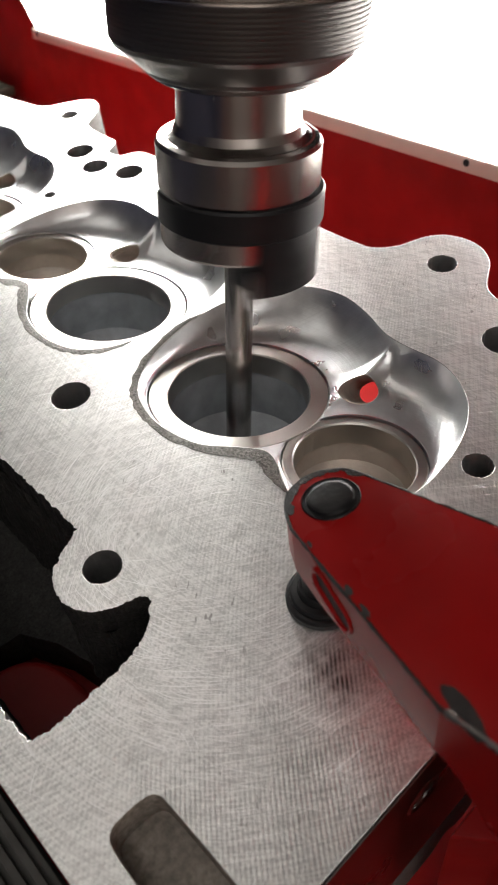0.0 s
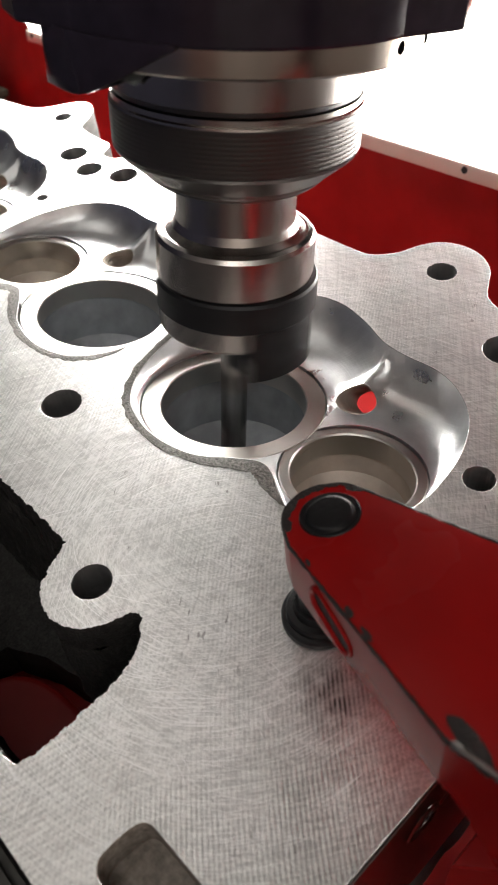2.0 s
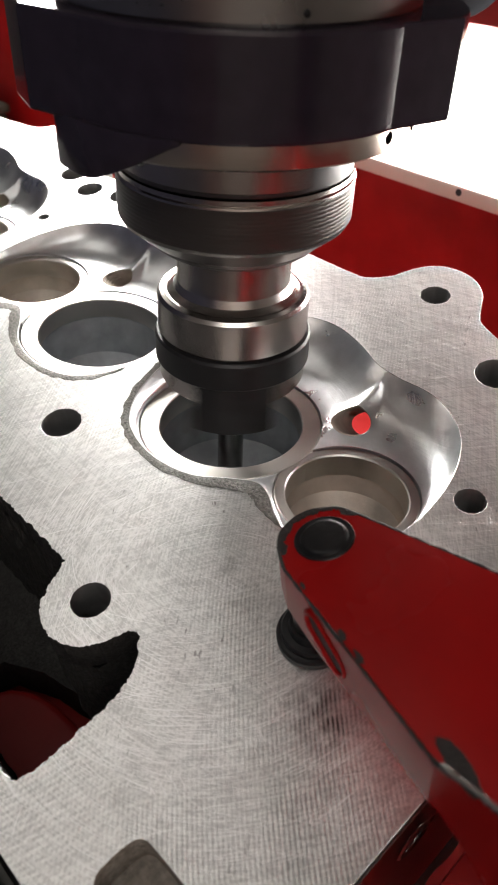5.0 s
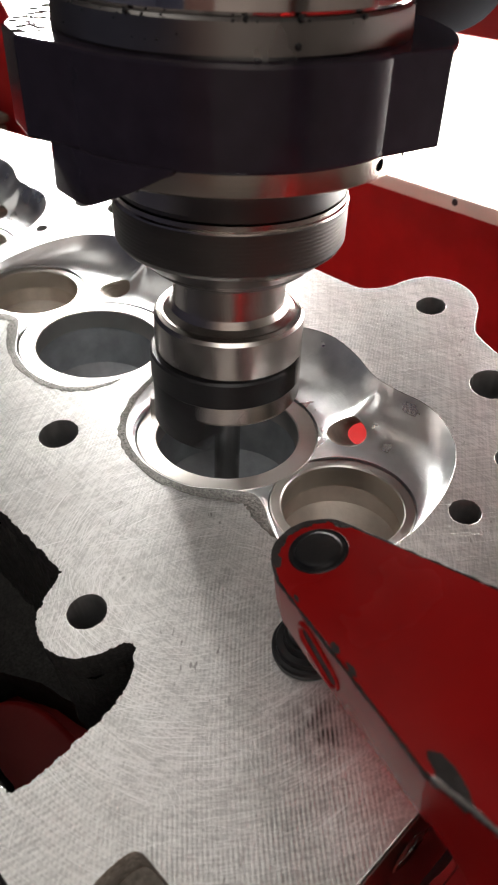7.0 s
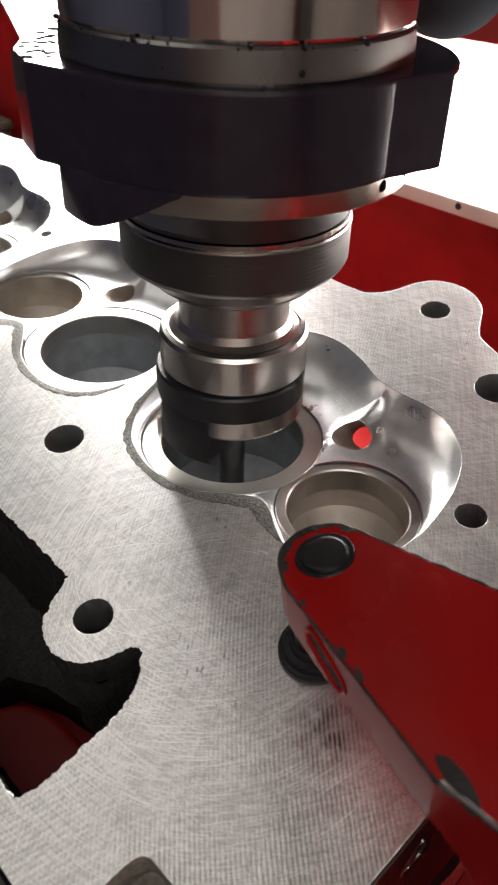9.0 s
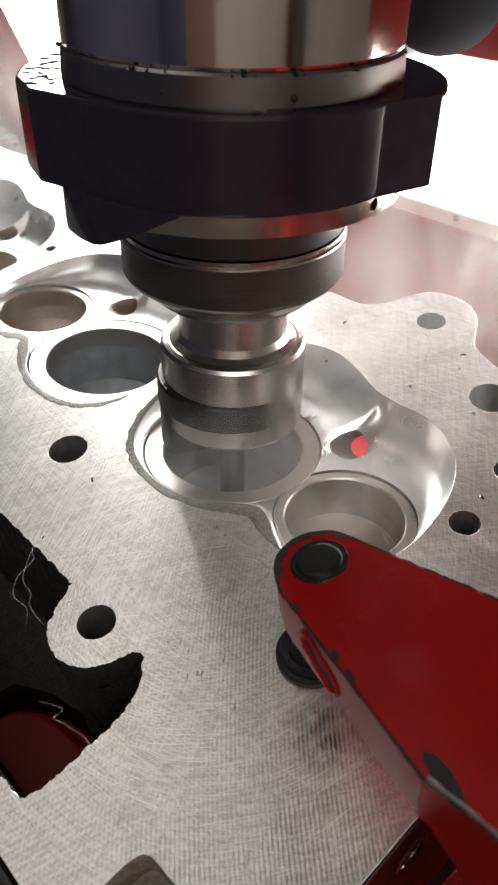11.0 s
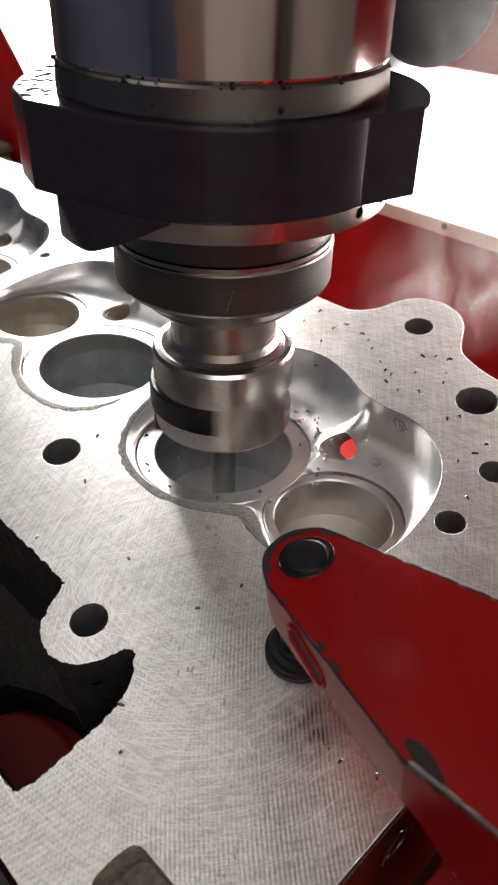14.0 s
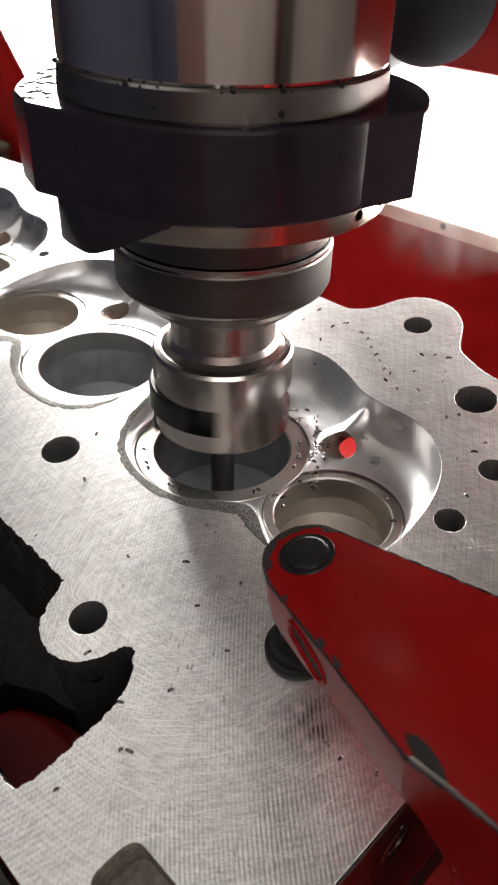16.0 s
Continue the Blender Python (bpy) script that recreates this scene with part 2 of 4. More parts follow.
CHIP_AND_SHADE = material("chipped_edge_and_slot_shade", (0.028, 0.024, 0.023), 0.6, 0.2, 0.4, 500, 0.6, 1500)
RUBBER = material("ribbed_rubber", (0.075, 0.073, 0.068), 0.6, 0.0, 0.3, 200, 0.3, 800)
WHITE = material("lamp_housing", (0.72, 0.62, 0.54), 0.5, 0.0, 0.06, 80)
WALL = material("workshop_wall", (0.42, 0.40, 0.38), 0.9, 0.0, 0.1, 3, 0.1, 30)
WALL_PALE = material("pale_wall", (0.76, 0.69, 0.64), 0.9, 0.0, 0.1, 3, 0.1, 30)
WALL_BLUE = material("blue_wall", (0.16, 0.175, 0.27), 0.8, 0.0, 0.1, 3)
RED_STRIPE = material("brown_red_paint", (0.13, 0.035, 0.03), 0.5, 0.0, 0.1, 5)
ROSE_STRIPE = material("rose_brown_paint", (0.42, 0.25, 0.22), 0.6, 0.0, 0.1, 5)
FLOOR = material("concrete_floor", (0.22, 0.21, 0.20), 0.8, 0.0, 0.2, 8, 0.1, 40)
CEIL = material("white_ceiling", (0.75, 0.73, 0.70), 0.9, 0.0, 0.05, 3)
OLIVE = material("dark_olive_paint", (0.03, 0.028, 0.018), 0.6, 0.0, 0.2, 40)
ORANGE = material("orange_plastic", (0.65, 0.13, 0.03), 0.45, 0.0, 0.1, 60)
GREY_HOSE = material("dark_grey_plastic", (0.022, 0.023, 0.026), 0.85, 0.0, 0.2, 60, 0.1, 300, gloss=0.0)
GREY_PLATE = material("grey_plastic", (0.085, 0.09, 0.10), 0.6, 0.0, 0.15, 60, 0.1, 300, gloss=0.2)
SWARF = material("steel_swarf", (0.24, 0.23, 0.22), 0.25, 1.0, 0.4, 900)
LED_FACE = emitter("led_face", (1.0, 0.97, 0.92), LED)
LED_FACE_UPPER = emitter("led_upper_face", (1.0, 0.975, 0.925), LED_UPPER)
LED_FACE_TUBE = emitter("led_tube", (1.0, 0.97, 0.92), LED_TUBE)


# ---- mesh helpers ----
def part(name, bm, mat, parent=None, label="", smooth=17):
    """Links a bmesh, in its thing's space, as one mesh object."""
    me = bpy.data.meshes.new(name)
    bmesh.ops.recalc_face_normals(bm, faces=bm.faces)
    if smooth:
        for f in bm.faces:
            f.smooth = True
        for e in bm.edges:
            if len(e.link_faces) == 2 and e.calc_face_angle(0) > radians(smooth):
                e.smooth = False
    bm.to_mesh(me)
    bm.free()
    me.materials.append(mat)
    ob = new(name, me)
    ob.parent = parent
    if label:
        ob["label"] = label
    return ob


def thing(name, m, label, category, group="", kind=""):
    ob = new(name)
    ob.empty_display_size = 0.01
    ob.matrix_basis = m
    return tagged(ob, label, category, group, kind)


def lathe(profile, seg=96, a0=0.0, a1=360.0, closed=False):
    """Turns (radius, height) millimetres round z; closed joins the profile's ends."""
    bm = bmesh.new()
    full = abs(a1 - a0) >= 359.9
    steps = seg if full else max(2, int(seg * (a1 - a0) / 360)) + 1
    rings = []
    for i in range(steps):
        a = radians(a0 + (a1 - a0) * i / (seg if full else steps - 1))
        rings.append([bm.verts.new((r * math.cos(a) * MM, r * math.sin(a) * MM, z * MM)) for r, z in profile])
    n = len(profile)
    for i in range(steps if full else steps - 1):
        p, q = rings[i], rings[(i + 1) % steps]
        for j in range(n if closed else n - 1):
            k = (j + 1) % n
            try:
                bm.faces.new((p[j], q[j], q[k], p[k]))
            except ValueError:
                pass
    if not full and closed:
        bm.faces.new(rings[0])
        bm.faces.new(rings[-1][::-1])
    bmesh.ops.remove_doubles(bm, verts=bm.verts, dist=1e-6)
    return bm


def prism(points, z0, z1, bevel=0.0, segments=2):
    """A plate of this outline (mm) between two heights, which may be functions of x, y."""
    f0 = z0 if callable(z0) else (lambda x, y: z0)
    f1 = z1 if callable(z1) else (lambda x, y: z1)
    bm = bmesh.new()
    lo = [bm.verts.new((x * MM, y * MM, f0(x, y) * MM)) for x, y in points]
    hi = [bm.verts.new((x * MM, y * MM, f1(x, y) * MM)) for x, y in points]
    bm.faces.new(lo[::-1])
    bm.faces.new(hi)
    n = len(points)
    for i in range(n):
        bm.faces.new((lo[i], lo[(i + 1) % n], hi[(i + 1) % n], hi[i]))
    if bevel:
        bmesh.ops.recalc_face_normals(bm, faces=bm.faces)
        bmesh.ops.bevel(bm, geom=[e for e in bm.edges if e.calc_face_angle(0) > 0.5], offset=bevel * MM, segments=segments, profile=0.6, affect="EDGES", clamp_overlap=True)
    return bm


def box(x0, x1, y0, y1, z0, z1, bevel=0.0):
    return prism([(x0, y0), (x1, y0), (x1, y1), (x0, y1)], z0, z1, bevel)


def tube(points, radius, seg=8):
    """A round bar along points (mm)."""
    bm = bmesh.new()
    pts = [Vector(p) * MM for p in points]
    rings = []
    for i, p in enumerate(pts):
        d = (pts[min(i + 1, len(pts) - 1)] - pts[max(i - 1, 0)]).normalized()
        a = d.orthogonal().normalized()
        if rings:
            a = (last - d * last.dot(d)).normalized()
        last = a
        b = d.cross(a)
        r = (radius(i / (len(pts) - 1)) if callable(radius) else radius) * MM
        rings.append([bm.verts.new(p + (a * math.cos(k) + b * math.sin(k)) * r) for k in [2 * math.pi * j / seg for j in range(seg)]])
    for p, q in zip(rings, rings[1:]):
        for j in range(seg):
            bm.faces.new((p[j], p[(j + 1) % seg], q[(j + 1) % seg], q[j]))
    bm.faces.new(rings[0][::-1])
    bm.faces.new(rings[-1])
    return bm


def joined(*bms):
    out = bmesh.new()
    for b in bms:
        me = bpy.data.meshes.new("tmp")
        b.to_mesh(me)
        b.free()
        out.from_mesh(me)
        bpy.data.meshes.remove(me)
    return out


def moved(bm, m):
    bmesh.ops.transform(bm, matrix=m, verts=bm.verts)
    return bm


def spline(points, per=6):
    """A smooth closed outline through the points."""
    out, n = [], len(points)
    for i in range(n):
        p0, p1, p2, p3 = (Vector(points[(i + k - 1) % n]) for k in range(4))
        for j in range(per):
            t = j / per
            out.append(tuple(0.5 * ((2 * p1) + (p2 - p0) * t + (2 * p0 - 5 * p1 + 4 * p2 - p3) * t * t + (3 * p1 - p0 - 3 * p2 + p3) * t ** 3)))
    return out


def ragged(points, step=1.0, amount=0.18, seed=1):
    """A sharp-cornered outline cut into short, slightly uneven steps."""
    rnd, out, n = random.Random(seed), [], len(points)
    for i in range(n):
        a, b = Vector(points[i]), Vector(points[(i + 1) % n])
        side = Vector((-(b - a).y, (b - a).x)).normalized()
        d, long = 0.0, (b - a).length
        while d < long - 0.2 * step:
            q = a.lerp(b, d / long)
            bite = amount * (0.9 * noise.noise((q.x * 0.35, q.y * 0.35, seed)) + 0.6 * noise.noise((q.x * 1.6, q.y * 1.6, seed)) + rnd.uniform(-0.28, 0.28))
            out.append(tuple(q + side * bite * min(1.0, d / step)))
            d += step * rnd.uniform(0.45, 1.2)
    return out


def circle(x, y, r, n=40, wobble=0.0, seed=0):
    rnd = random.Random(seed)
    return [(x + (r + rnd.uniform(-wobble, wobble)) * math.cos(2 * math.pi * i / n), y + (r + rnd.uniform(-wobble, wobble)) * math.sin(2 * math.pi * i / n)) for i in range(n)]


def arc(x, y, r, a0, a1, n=12):
    return [(x + r * math.cos(radians(a0 + (a1 - a0) * i / n)), y + r * math.sin(radians(a0 + (a1 - a0) * i / n))) for i in range(n + 1)]


def plate(outlines, depth, bevel=0.15):
    """A flat plate with its top at z = 0; the first outline is the rim, the others are cut through it."""
    cu = bpy.data.curves.new("plate", "CURVE")
    cu.dimensions, cu.fill_mode = "2D", "BOTH"
    cu.extrude, cu.bevel_depth, cu.bevel_resolution = (depth / 2 - bevel) * MM, bevel * MM, 1
    cu.offset = -bevel * MM
    for pts in outlines:
        sp = cu.splines.new("POLY")
        sp.points.add(len(pts) - 1)
        for p, (x, y) in zip(sp.points, pts):
            p.co = (x * MM, y * MM, 0, 1)
        sp.use_cyclic_u = True
    ob = bpy.data.objects.new("plate", cu)
    scene.collection.objects.link(ob)
    me = bpy.data.meshes.new_from_object(ob.evaluated_get(bpy.context.evaluated_depsgraph_get()))
    bm = bmesh.new()
    bm.from_mesh(me)
    bpy.data.objects.remove(ob)
    bpy.data.curves.remove(cu)
    bpy.data.meshes.remove(me)
    bmesh.ops.remove_doubles(bm, verts=bm.verts, dist=2e-6)
    bmesh.ops.translate(bm, verts=bm.verts, vec=(0, 0, -depth / 2 * MM))
    return bm


def skirt(points, z0, z1, steps=4, noise_mm=0.0, foot=None):
    """Walls that hang from an outline."""
    bm = bmesh.new()
    rings = []
    for k in range(steps + 1):
        row = []
        for x, y in points:
            z = z0 + ((foot(x, y) if foot else z1) - z0) * k / steps
            row.append(bm.verts.new(((x + noise_mm * noise.noise((x * .2, y * .2, z * .2))) * MM, (y + noise_mm * noise.noise((y * .2, z * .2, x * .2 + 9))) * MM, z * MM)))
        rings.append(row)
    n = len(points)
    for p, q in zip(rings, rings[1:]):
        for j in range(n):
            bm.faces.new((p[j], p[(j + 1) % n], q[(j + 1) % n], q[j]))
    return bm


# ---- room ----
def slab(name, m, size, mat, label, category):
    bm = bmesh.new()
    bmesh.ops.create_cube(bm, size=1.0, matrix=Matrix.Diagonal((*size, 1)))
    ob = part(name, bm, mat, smooth=0)
    ob.matrix_basis = m
    return tagged(ob, label, category, kind="structure")


slab("floor", pose(0, 0, -1.05), (5.2, 5.2, 0.1), FLOOR, "grey concrete workshop floor", "floor")
slab("ceiling", pose(0, 0, 1.80), (5.2, 5.2, 0.1), CEIL, "plain white workshop ceiling", "ceiling")
slab("wall_north", pose(0, 2.55, 0.375), (5.2, 0.1, 2.75), WALL, "plain grey workshop wall", "wall")
slab("wall_south", pose(0, -2.55, 0.375), (5.2, 0.1, 2.75), WALL_PALE, "plain grey workshop wall behind the machine", "wall")
slab("wall_east", pose(2.55, 0, 0.375), (0.1, 5.0, 2.75), WALL_PALE, "plain pale workshop wall", "wall")
slab("wall_west", pose(-2.55, 0, 0.375), (0.1, 5.0, 2.75), WALL_BLUE, "plain blue-grey workshop wall", "wall")

# upright slabs added behind the camera to give the quill its reflected stripes
slab("reflected_slab", pose(-1.92, -2.47, 0.375), (1.15, 0.06, 2.75), WALL_BLUE, "blue-grey slab added to reflect as a stripe in the quill", "wall panel")
slab("reflected_slab_rose", pose(-0.88, -2.48, 0.05), (0.85, 0.04, 2.1), ROSE_STRIPE, "rose-brown slab added to reflect as a stripe in the quill", "door")
slab("pillar", pose(1.72, -2.44, 0.375), (0.16, 0.12, 2.75), RED_STRIPE, "brown-red upright added to reflect as a stripe in the quill", "pillar")
slab("reflected_slab_2", pose(2.15, -2.47, 0.375), (0.6, 0.06, 2.75), FLOOR, "dark grey slab added to reflect as a stripe in the quill", "wall panel")

# ---- machine: red bed, back wall and lamp ----
machine = thing("machine_bed", BED, "red painted seat-cutting machine bed with an upright back panel", "machine")
part("table", box(-900, 500, -120, 236, -150, -95, 3), RED, machine, "flat red painted table")
part("back_panel", box(-900, 190, 212, 236, -95, 245, 2), RED, machine, "upright red painted panel")
part("hood", box(-220, 186, 186, 200, 75.5, 245, 2), RED, machine, "red sheet hood beside the lamp")
part("pedestal", box(-800, 480, -110, 200, -950, -150, 4), RED, machine)

lamp = thing("work_lamp", BED, "long bright LED work lamp on the red back panel", "lamp")
LAMP_FACE = [(-440, 9.5), (150, 9.5), (150, 70), (-228, 70), (-485, 58)]
TALL_FACE = [(-484, 58.3), (-228, 70.3), (-226, 235), (-552, 235), (-489, 58.3)]


def upright(points, n0, n1, bevel=0.0):
    """A plate standing along the bed; points are millimetres along it and up."""
    bm = prism(points, -n1, -n0, bevel)
    return moved(bm, pose(0, 0, 0, 90, 0, 0))


part("housing", upright([(-445, 3), (155, 3), (155, 74), (-222, 74), (-222, 240), (-560, 240), (-495, 55)], 198.5, 211.5, 1.5), WHITE, lamp, "pale plastic lamp housing")
part("lip", box(-444, 152, 193, 199, 1.5, 9, 1.2), WHITE, lamp, "pale plastic lower rim")
part("diffuser", upright(LAMP_FACE, 195, 198.4), LED_FACE, lamp, "glowing white diffuser", smooth=0)
part("upper_diffuser", upright(TALL_FACE, 195, 198.4), LED_FACE_UPPER, lamp, "glowing white upper diffuser", smooth=0)
part("led_tube", box(-446, -404, 190, 194.6, 80, 228, 2), LED_FACE_TUBE, lamp, "brightest upright light bar of the lamp", smooth=0)
for s in (-57, -436):
    part("screw", moved(lathe([(0, 1.2), (1.5, 1.2), (2.4, 0.4), (2.4, 0)], 16), pose(s * MM, 194 * MM, 6 * MM, 90, 0, 0)), BLACK_OX, lamp, "dark screw head")

olive = thing("tool_box", BED, "dark olive tool box on the red table", "box")
part("body", box(-640, -505, 120, 200, -95, -52, 4), OLIVE, olive)
part("lid", box(-642, -503, 118, 202, -51.5, -44, 3), OLIVE, olive, "dark lid")
hose = thing("coolant_nozzle", BED, "dark grey jointed coolant nozzle with an orange tip over the lamp", "nozzle")
part("arm", tube([(-56, 158, 80 + 24 * (1 - math.cos(radians(k)))) for k in range(6, 96, 12)] + [(-55, 158, 130), (-54, 162, 160), (-51, 174, 182), (-49, 186.5, 196)], lambda f: 24 * min(1.0, math.sin(min(1.571, 0.1 + f * 11 / 7 * 1.45))), 28), GREY_HOSE, hose, smooth=50)
part("bracket", moved(prism(spline([(-97, -30), (-70, -30), (-63, -24), (-62, 10), (-66, 70), (-92, 70), (-99, 10)], 4), -6, 6, 1.5), Matrix.Translation((0, 0.150, 0.108)) @ pose(0, 0, 0, 90, 0, 0)), GREY_PLATE, hose, "grey plastic bracket of the nozzle", smooth=40)
part("tip", tube([(-85, 143, 121), (-81, 142, 108), (-79, 141, 100)], lambda f: 6.5 - 2.5 * f, 16), ORANGE, hose, "orange plastic tip", smooth=50)

# ---- cylinder head ----
ML = Matrix(((0.68147, -0.73122, -0.03027), (0.72475, 0.66855, 0.16667), (-0.10164, -0.13552, 0.98555)))
HEAD = Matrix.Translation((0, 0, 0.0053)) @ ML.transposed().to_4x4()
HEAD_INV = HEAD.inverted()
MIRROR = -32.3      # plane between the two nearer chambers
SHIFT = -203.0      # from one like chamber to the next

head = thing("cylinder_head", HEAD, "bare aluminium cylinder head with a freshly milled deck, clamped deck up", "engine part")

CHAMBER_EDGE = [(-18.5, -22.3), (-24.8, -14.5), (-29.0, -2.1), (-30.4, 12.9), (-27.1, 28.5), (-20.7, 38.4), (-11.7, 44.8), (-1.7, 47.0),
                (9.2, 44.9), (19.2, 41.2), (27.8, 40.4), (37.3, 41.0), (45.0, 39.3), (52.5, 34.6), (57.4, 28.8), (61.0, 21.1), (63.0, 12.6),
                (63.6, 2.0), (61.0, -9.5), (53.5, -18.0), (44.0, -21.0), (37.0, -18.9), (31.4, -15.6), (26.2, -14.8), (19.8, -18.6), (10.8, -24.8), (-1.1, -27.2), (-11.0, -25.9)]
edge_a = spline(CHAMBER_EDGE, 7)


def flip(p):
    return (2 * MIRROR - p[0], p[1])


edge_b = [flip(p) for p in edge_a][::-1]
edge_c = [(x + SHIFT, y) for x, y in edge_a]

BOSS = (23.8, -65.8)
valley = ragged([(-95, -64.6), (10.1, -63.8)] + arc(*BOSS, 12.0, 222, 352, 14) + [(36.6, -64.6), (38.9, -63.6), (43.1, -67.0), (46.3, -72.4), (47.7, -80.0), (47.8, -97.0), (46.4, -100.6), (36, -101.1), (-95, -101.0)], 0.45, 0.62, 3)
pocket = spline([(72.4, -99.0), (71.6, -95), (72.0, -90.5), (73.4, -88.6), (77, -88.2), (92, -88.2), (97.0, -88.6), (98.4, -91), (98.4, -97), (97.0, -99.6), (92, -100.4), (77, -100.4)], 4)
far_edge = spline([(120, 40), (104.7, 58), (70, 70), (45, 72), (35.2, 74.6), (29.5, 77.5), (25.8, 83.0), (22.2, 89.4), (15.4, 94.4), (7.6, 95.4), (0.6, 92.6), (-3.6, 86.8), (-6.6, 79.0), (-12, 73.4), (-18, 72.1),
                   (-35.4, 71.6), (-60, 72.4), (-76, 92), (-92, 73), (-112, 69.6), (-126.2, 70.0), (-136, 68.2), (-140, 61.5), (-147.4, 61.0), (-152.5, 68.2), (-164, 68.6), (-177, 70.6), (-183, 79),
                   (-190.5, 86.2), (-199, 87.2), (-206, 79), (-213, 69.6), (-227, 66.6), (-245, 64.3), (-300, 62)], 4)
far_edge = [p for p in far_edge if -300 < p[0] < 104.7 and p[1] > 55]
rim = [(104.7, 57.0)] + far_edge + [(-300, 62), (-300, -109), (104.7, -109)]
HOLES = [(-31.7, -37.2, 5.7), (23.8, -65.8, 4.7), (69.3, 16.3, 3.9), (11.1, 79.4, 4.7), (-158.6, 53.6, 5.9), (-141.4, 49.6, 5.4), (-125.4, 55.2, 5.7),
         (-193.6, 71.8, 4.1), (-137.3, 24.2, 2.3), (47.3, 60.0, 6.2), (67.5, 38.6, 4.0), (-75.7, 79.4, 4.7), (-134, 16.3 - 60, 5.7)]
deck = part("deck", plate([rim, edge_a, edge_b, edge_c, valley, pocket] + [circle(x, y, r, 72, 0.13, i) for i, (x, y, r) in enumerate(HOLES)], 9.0), DECK, head, "milled bright deck face with swirl marks and scratches", smooth=0)
for mat in (CAST_SHADED, CAST, BORE, POCKET):
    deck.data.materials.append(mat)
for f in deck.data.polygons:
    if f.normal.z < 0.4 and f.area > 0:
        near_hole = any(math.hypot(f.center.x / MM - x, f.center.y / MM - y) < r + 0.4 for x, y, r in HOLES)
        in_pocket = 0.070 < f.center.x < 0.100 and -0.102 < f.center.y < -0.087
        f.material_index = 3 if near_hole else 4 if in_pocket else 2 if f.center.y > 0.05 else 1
part("casting_side", skirt(ragged(rim, 3.0, 0.2, 5), -8.9, -88, 10, 0.8, foot=lambda x, y: -30 if y > 50 and -75 < x < 40 else -88), CAST, head, "rough cast outer wall")
# gallery walls and floor: shade is put into the dark colour
part("valley_wall", skirt(valley, -8.9, -70, 14, 1.2), CAST_SHADED, head, "rough cast wall of the open gallery, coloured dark for shade")
part("gallery_floor", prism(ragged([(-95, -60), (48, -60), (48, -68), (30, -71), (4, -73), (-14, -77), (-28, -84), (-33, -101), (-95, -101)], 3, 0.5, 8), -92, lambda x, y: -66 + 0.25 * (y + 60)), CAST_SHADED, head, "cast gallery floor coloured dark for shade")
# unseen wall added to block lamp light leaking in from the rear
part("light_stop_web", box(-290, 104, -49.5, -47.5, -95, -9.2), CAST_SHADED, head, "dark unseen web added to keep leaking light off the rail")
part("pocket_wall", skirt(pocket, -8.9, -12, 2), POCKET, head)
part("pocket_floor", moved(prism(pocket, -0.6, 0), pose(0, 0, -0.0095)), POCKET, head, "rough cast pocket floor")
for x, y, r in HOLES:
    b = lathe([(r + 0.02, -8.8), (r + 0.05, -46), (0, -46)], 32)
    part("bolt_hole", moved(b, pose(x * MM, y * MM, 0)), BORE, head, "deep drilled bolt hole")


def floor_z(x, y):
    """The chamber's floor, square to the valve axis, seen from the deck."""
    return -(5.3 - 0.0303 * x + 0.1667 * y) / 0.98555


def world_to_head(x, y, z=0.0):
    v = HEAD_INV @ Vector((x * MM, y * MM, z * MM))
    return v / MM


I1, E1 = world_to_head(0, 0), world_to_head(30.3, -30.8)
R_IN, R_EX = 26.2, 19.0


NOTCH = Vector((24.0, 40.6))
LOBES = ((I1.xy, R_IN, (NOTCH - I1.xy).length), (E1.xy, R_EX, (NOTCH - E1.xy).length))


@functools.lru_cache(None)
def lobe_reach(lobe):
    """How far each cut reaches from its seat's centre, degree by degree, to the chamber's edge; past the notch it keeps its radius."""
    c, r_seat, free = LOBES[lobe]
    notch = math.degrees(math.atan2(NOTCH.y - c.y, NOTCH.x - c.x))
    out = []
    for deg in range(360):
        d = Vector((math.cos(radians(deg)), math.sin(radians(deg))))
        past = (deg < notch or deg > 335) if lobe == 0 else notch < deg < 215
        away = abs((deg - notch + 180) % 360 - 180)
        best = max(free - 0.55 * away, 37.5) if lobe == 0 else max(free - 0.30 * away, 33.0)
        if not past:
            hits = []
            for p, q in zip(edge_a, edge_a[1:] + edge_a[:1]):
                u, w = Vector(p) - c, Vector(q) - Vector(p)
                den = d.x * w.y - d.y * w.x
                if abs(den) > 1e-9:
                    k, m = (u.x * w.y - u.y * w.x) / den, (u.x * d.y - u.y * d.x) / den
                    if k > 0 and 0 <= m <= 1:
                        hits.append(k)
            best = max(hits) if hits else free
        out.append(max(best, r_seat + 0.4))
    return out


def bowl_z(q, pts):
    """Height of the bowl: the deeper of two round cuts that rise from the seats to the deck, meeting in a low ridge."""
    f = min(-0.1, floor_z(q.x, q.y) + 0.4)
    cuts = []
    for lobe, (c, r_seat, free) in enumerate(LOBES):
        d = q - c
        deg = math.degrees(math.atan2(d.y, d.x)) % 360
        reach = lobe_reach(lobe)
        far = reach[int(deg) % 360] * (1 - deg % 1) + reach[(int(deg) + 1) % 360] * (deg % 1)
        s = max(0.0, d.length - r_seat) / max(0.4, far - r_seat)
        cuts.append(f * (1 - min(s, 1.3) ** CUT_POWER[lobe]))
    low, high = min(cuts), max(cuts)
    z = low - 0.9 * max(0.0, 1 - (high - low) / 1.6) ** 2 * 0.25
    d_out = min((q - e).length for e in pts)
    return min(z, -0.12, -0.12 - 0.25 * min(d_out, 2.0))


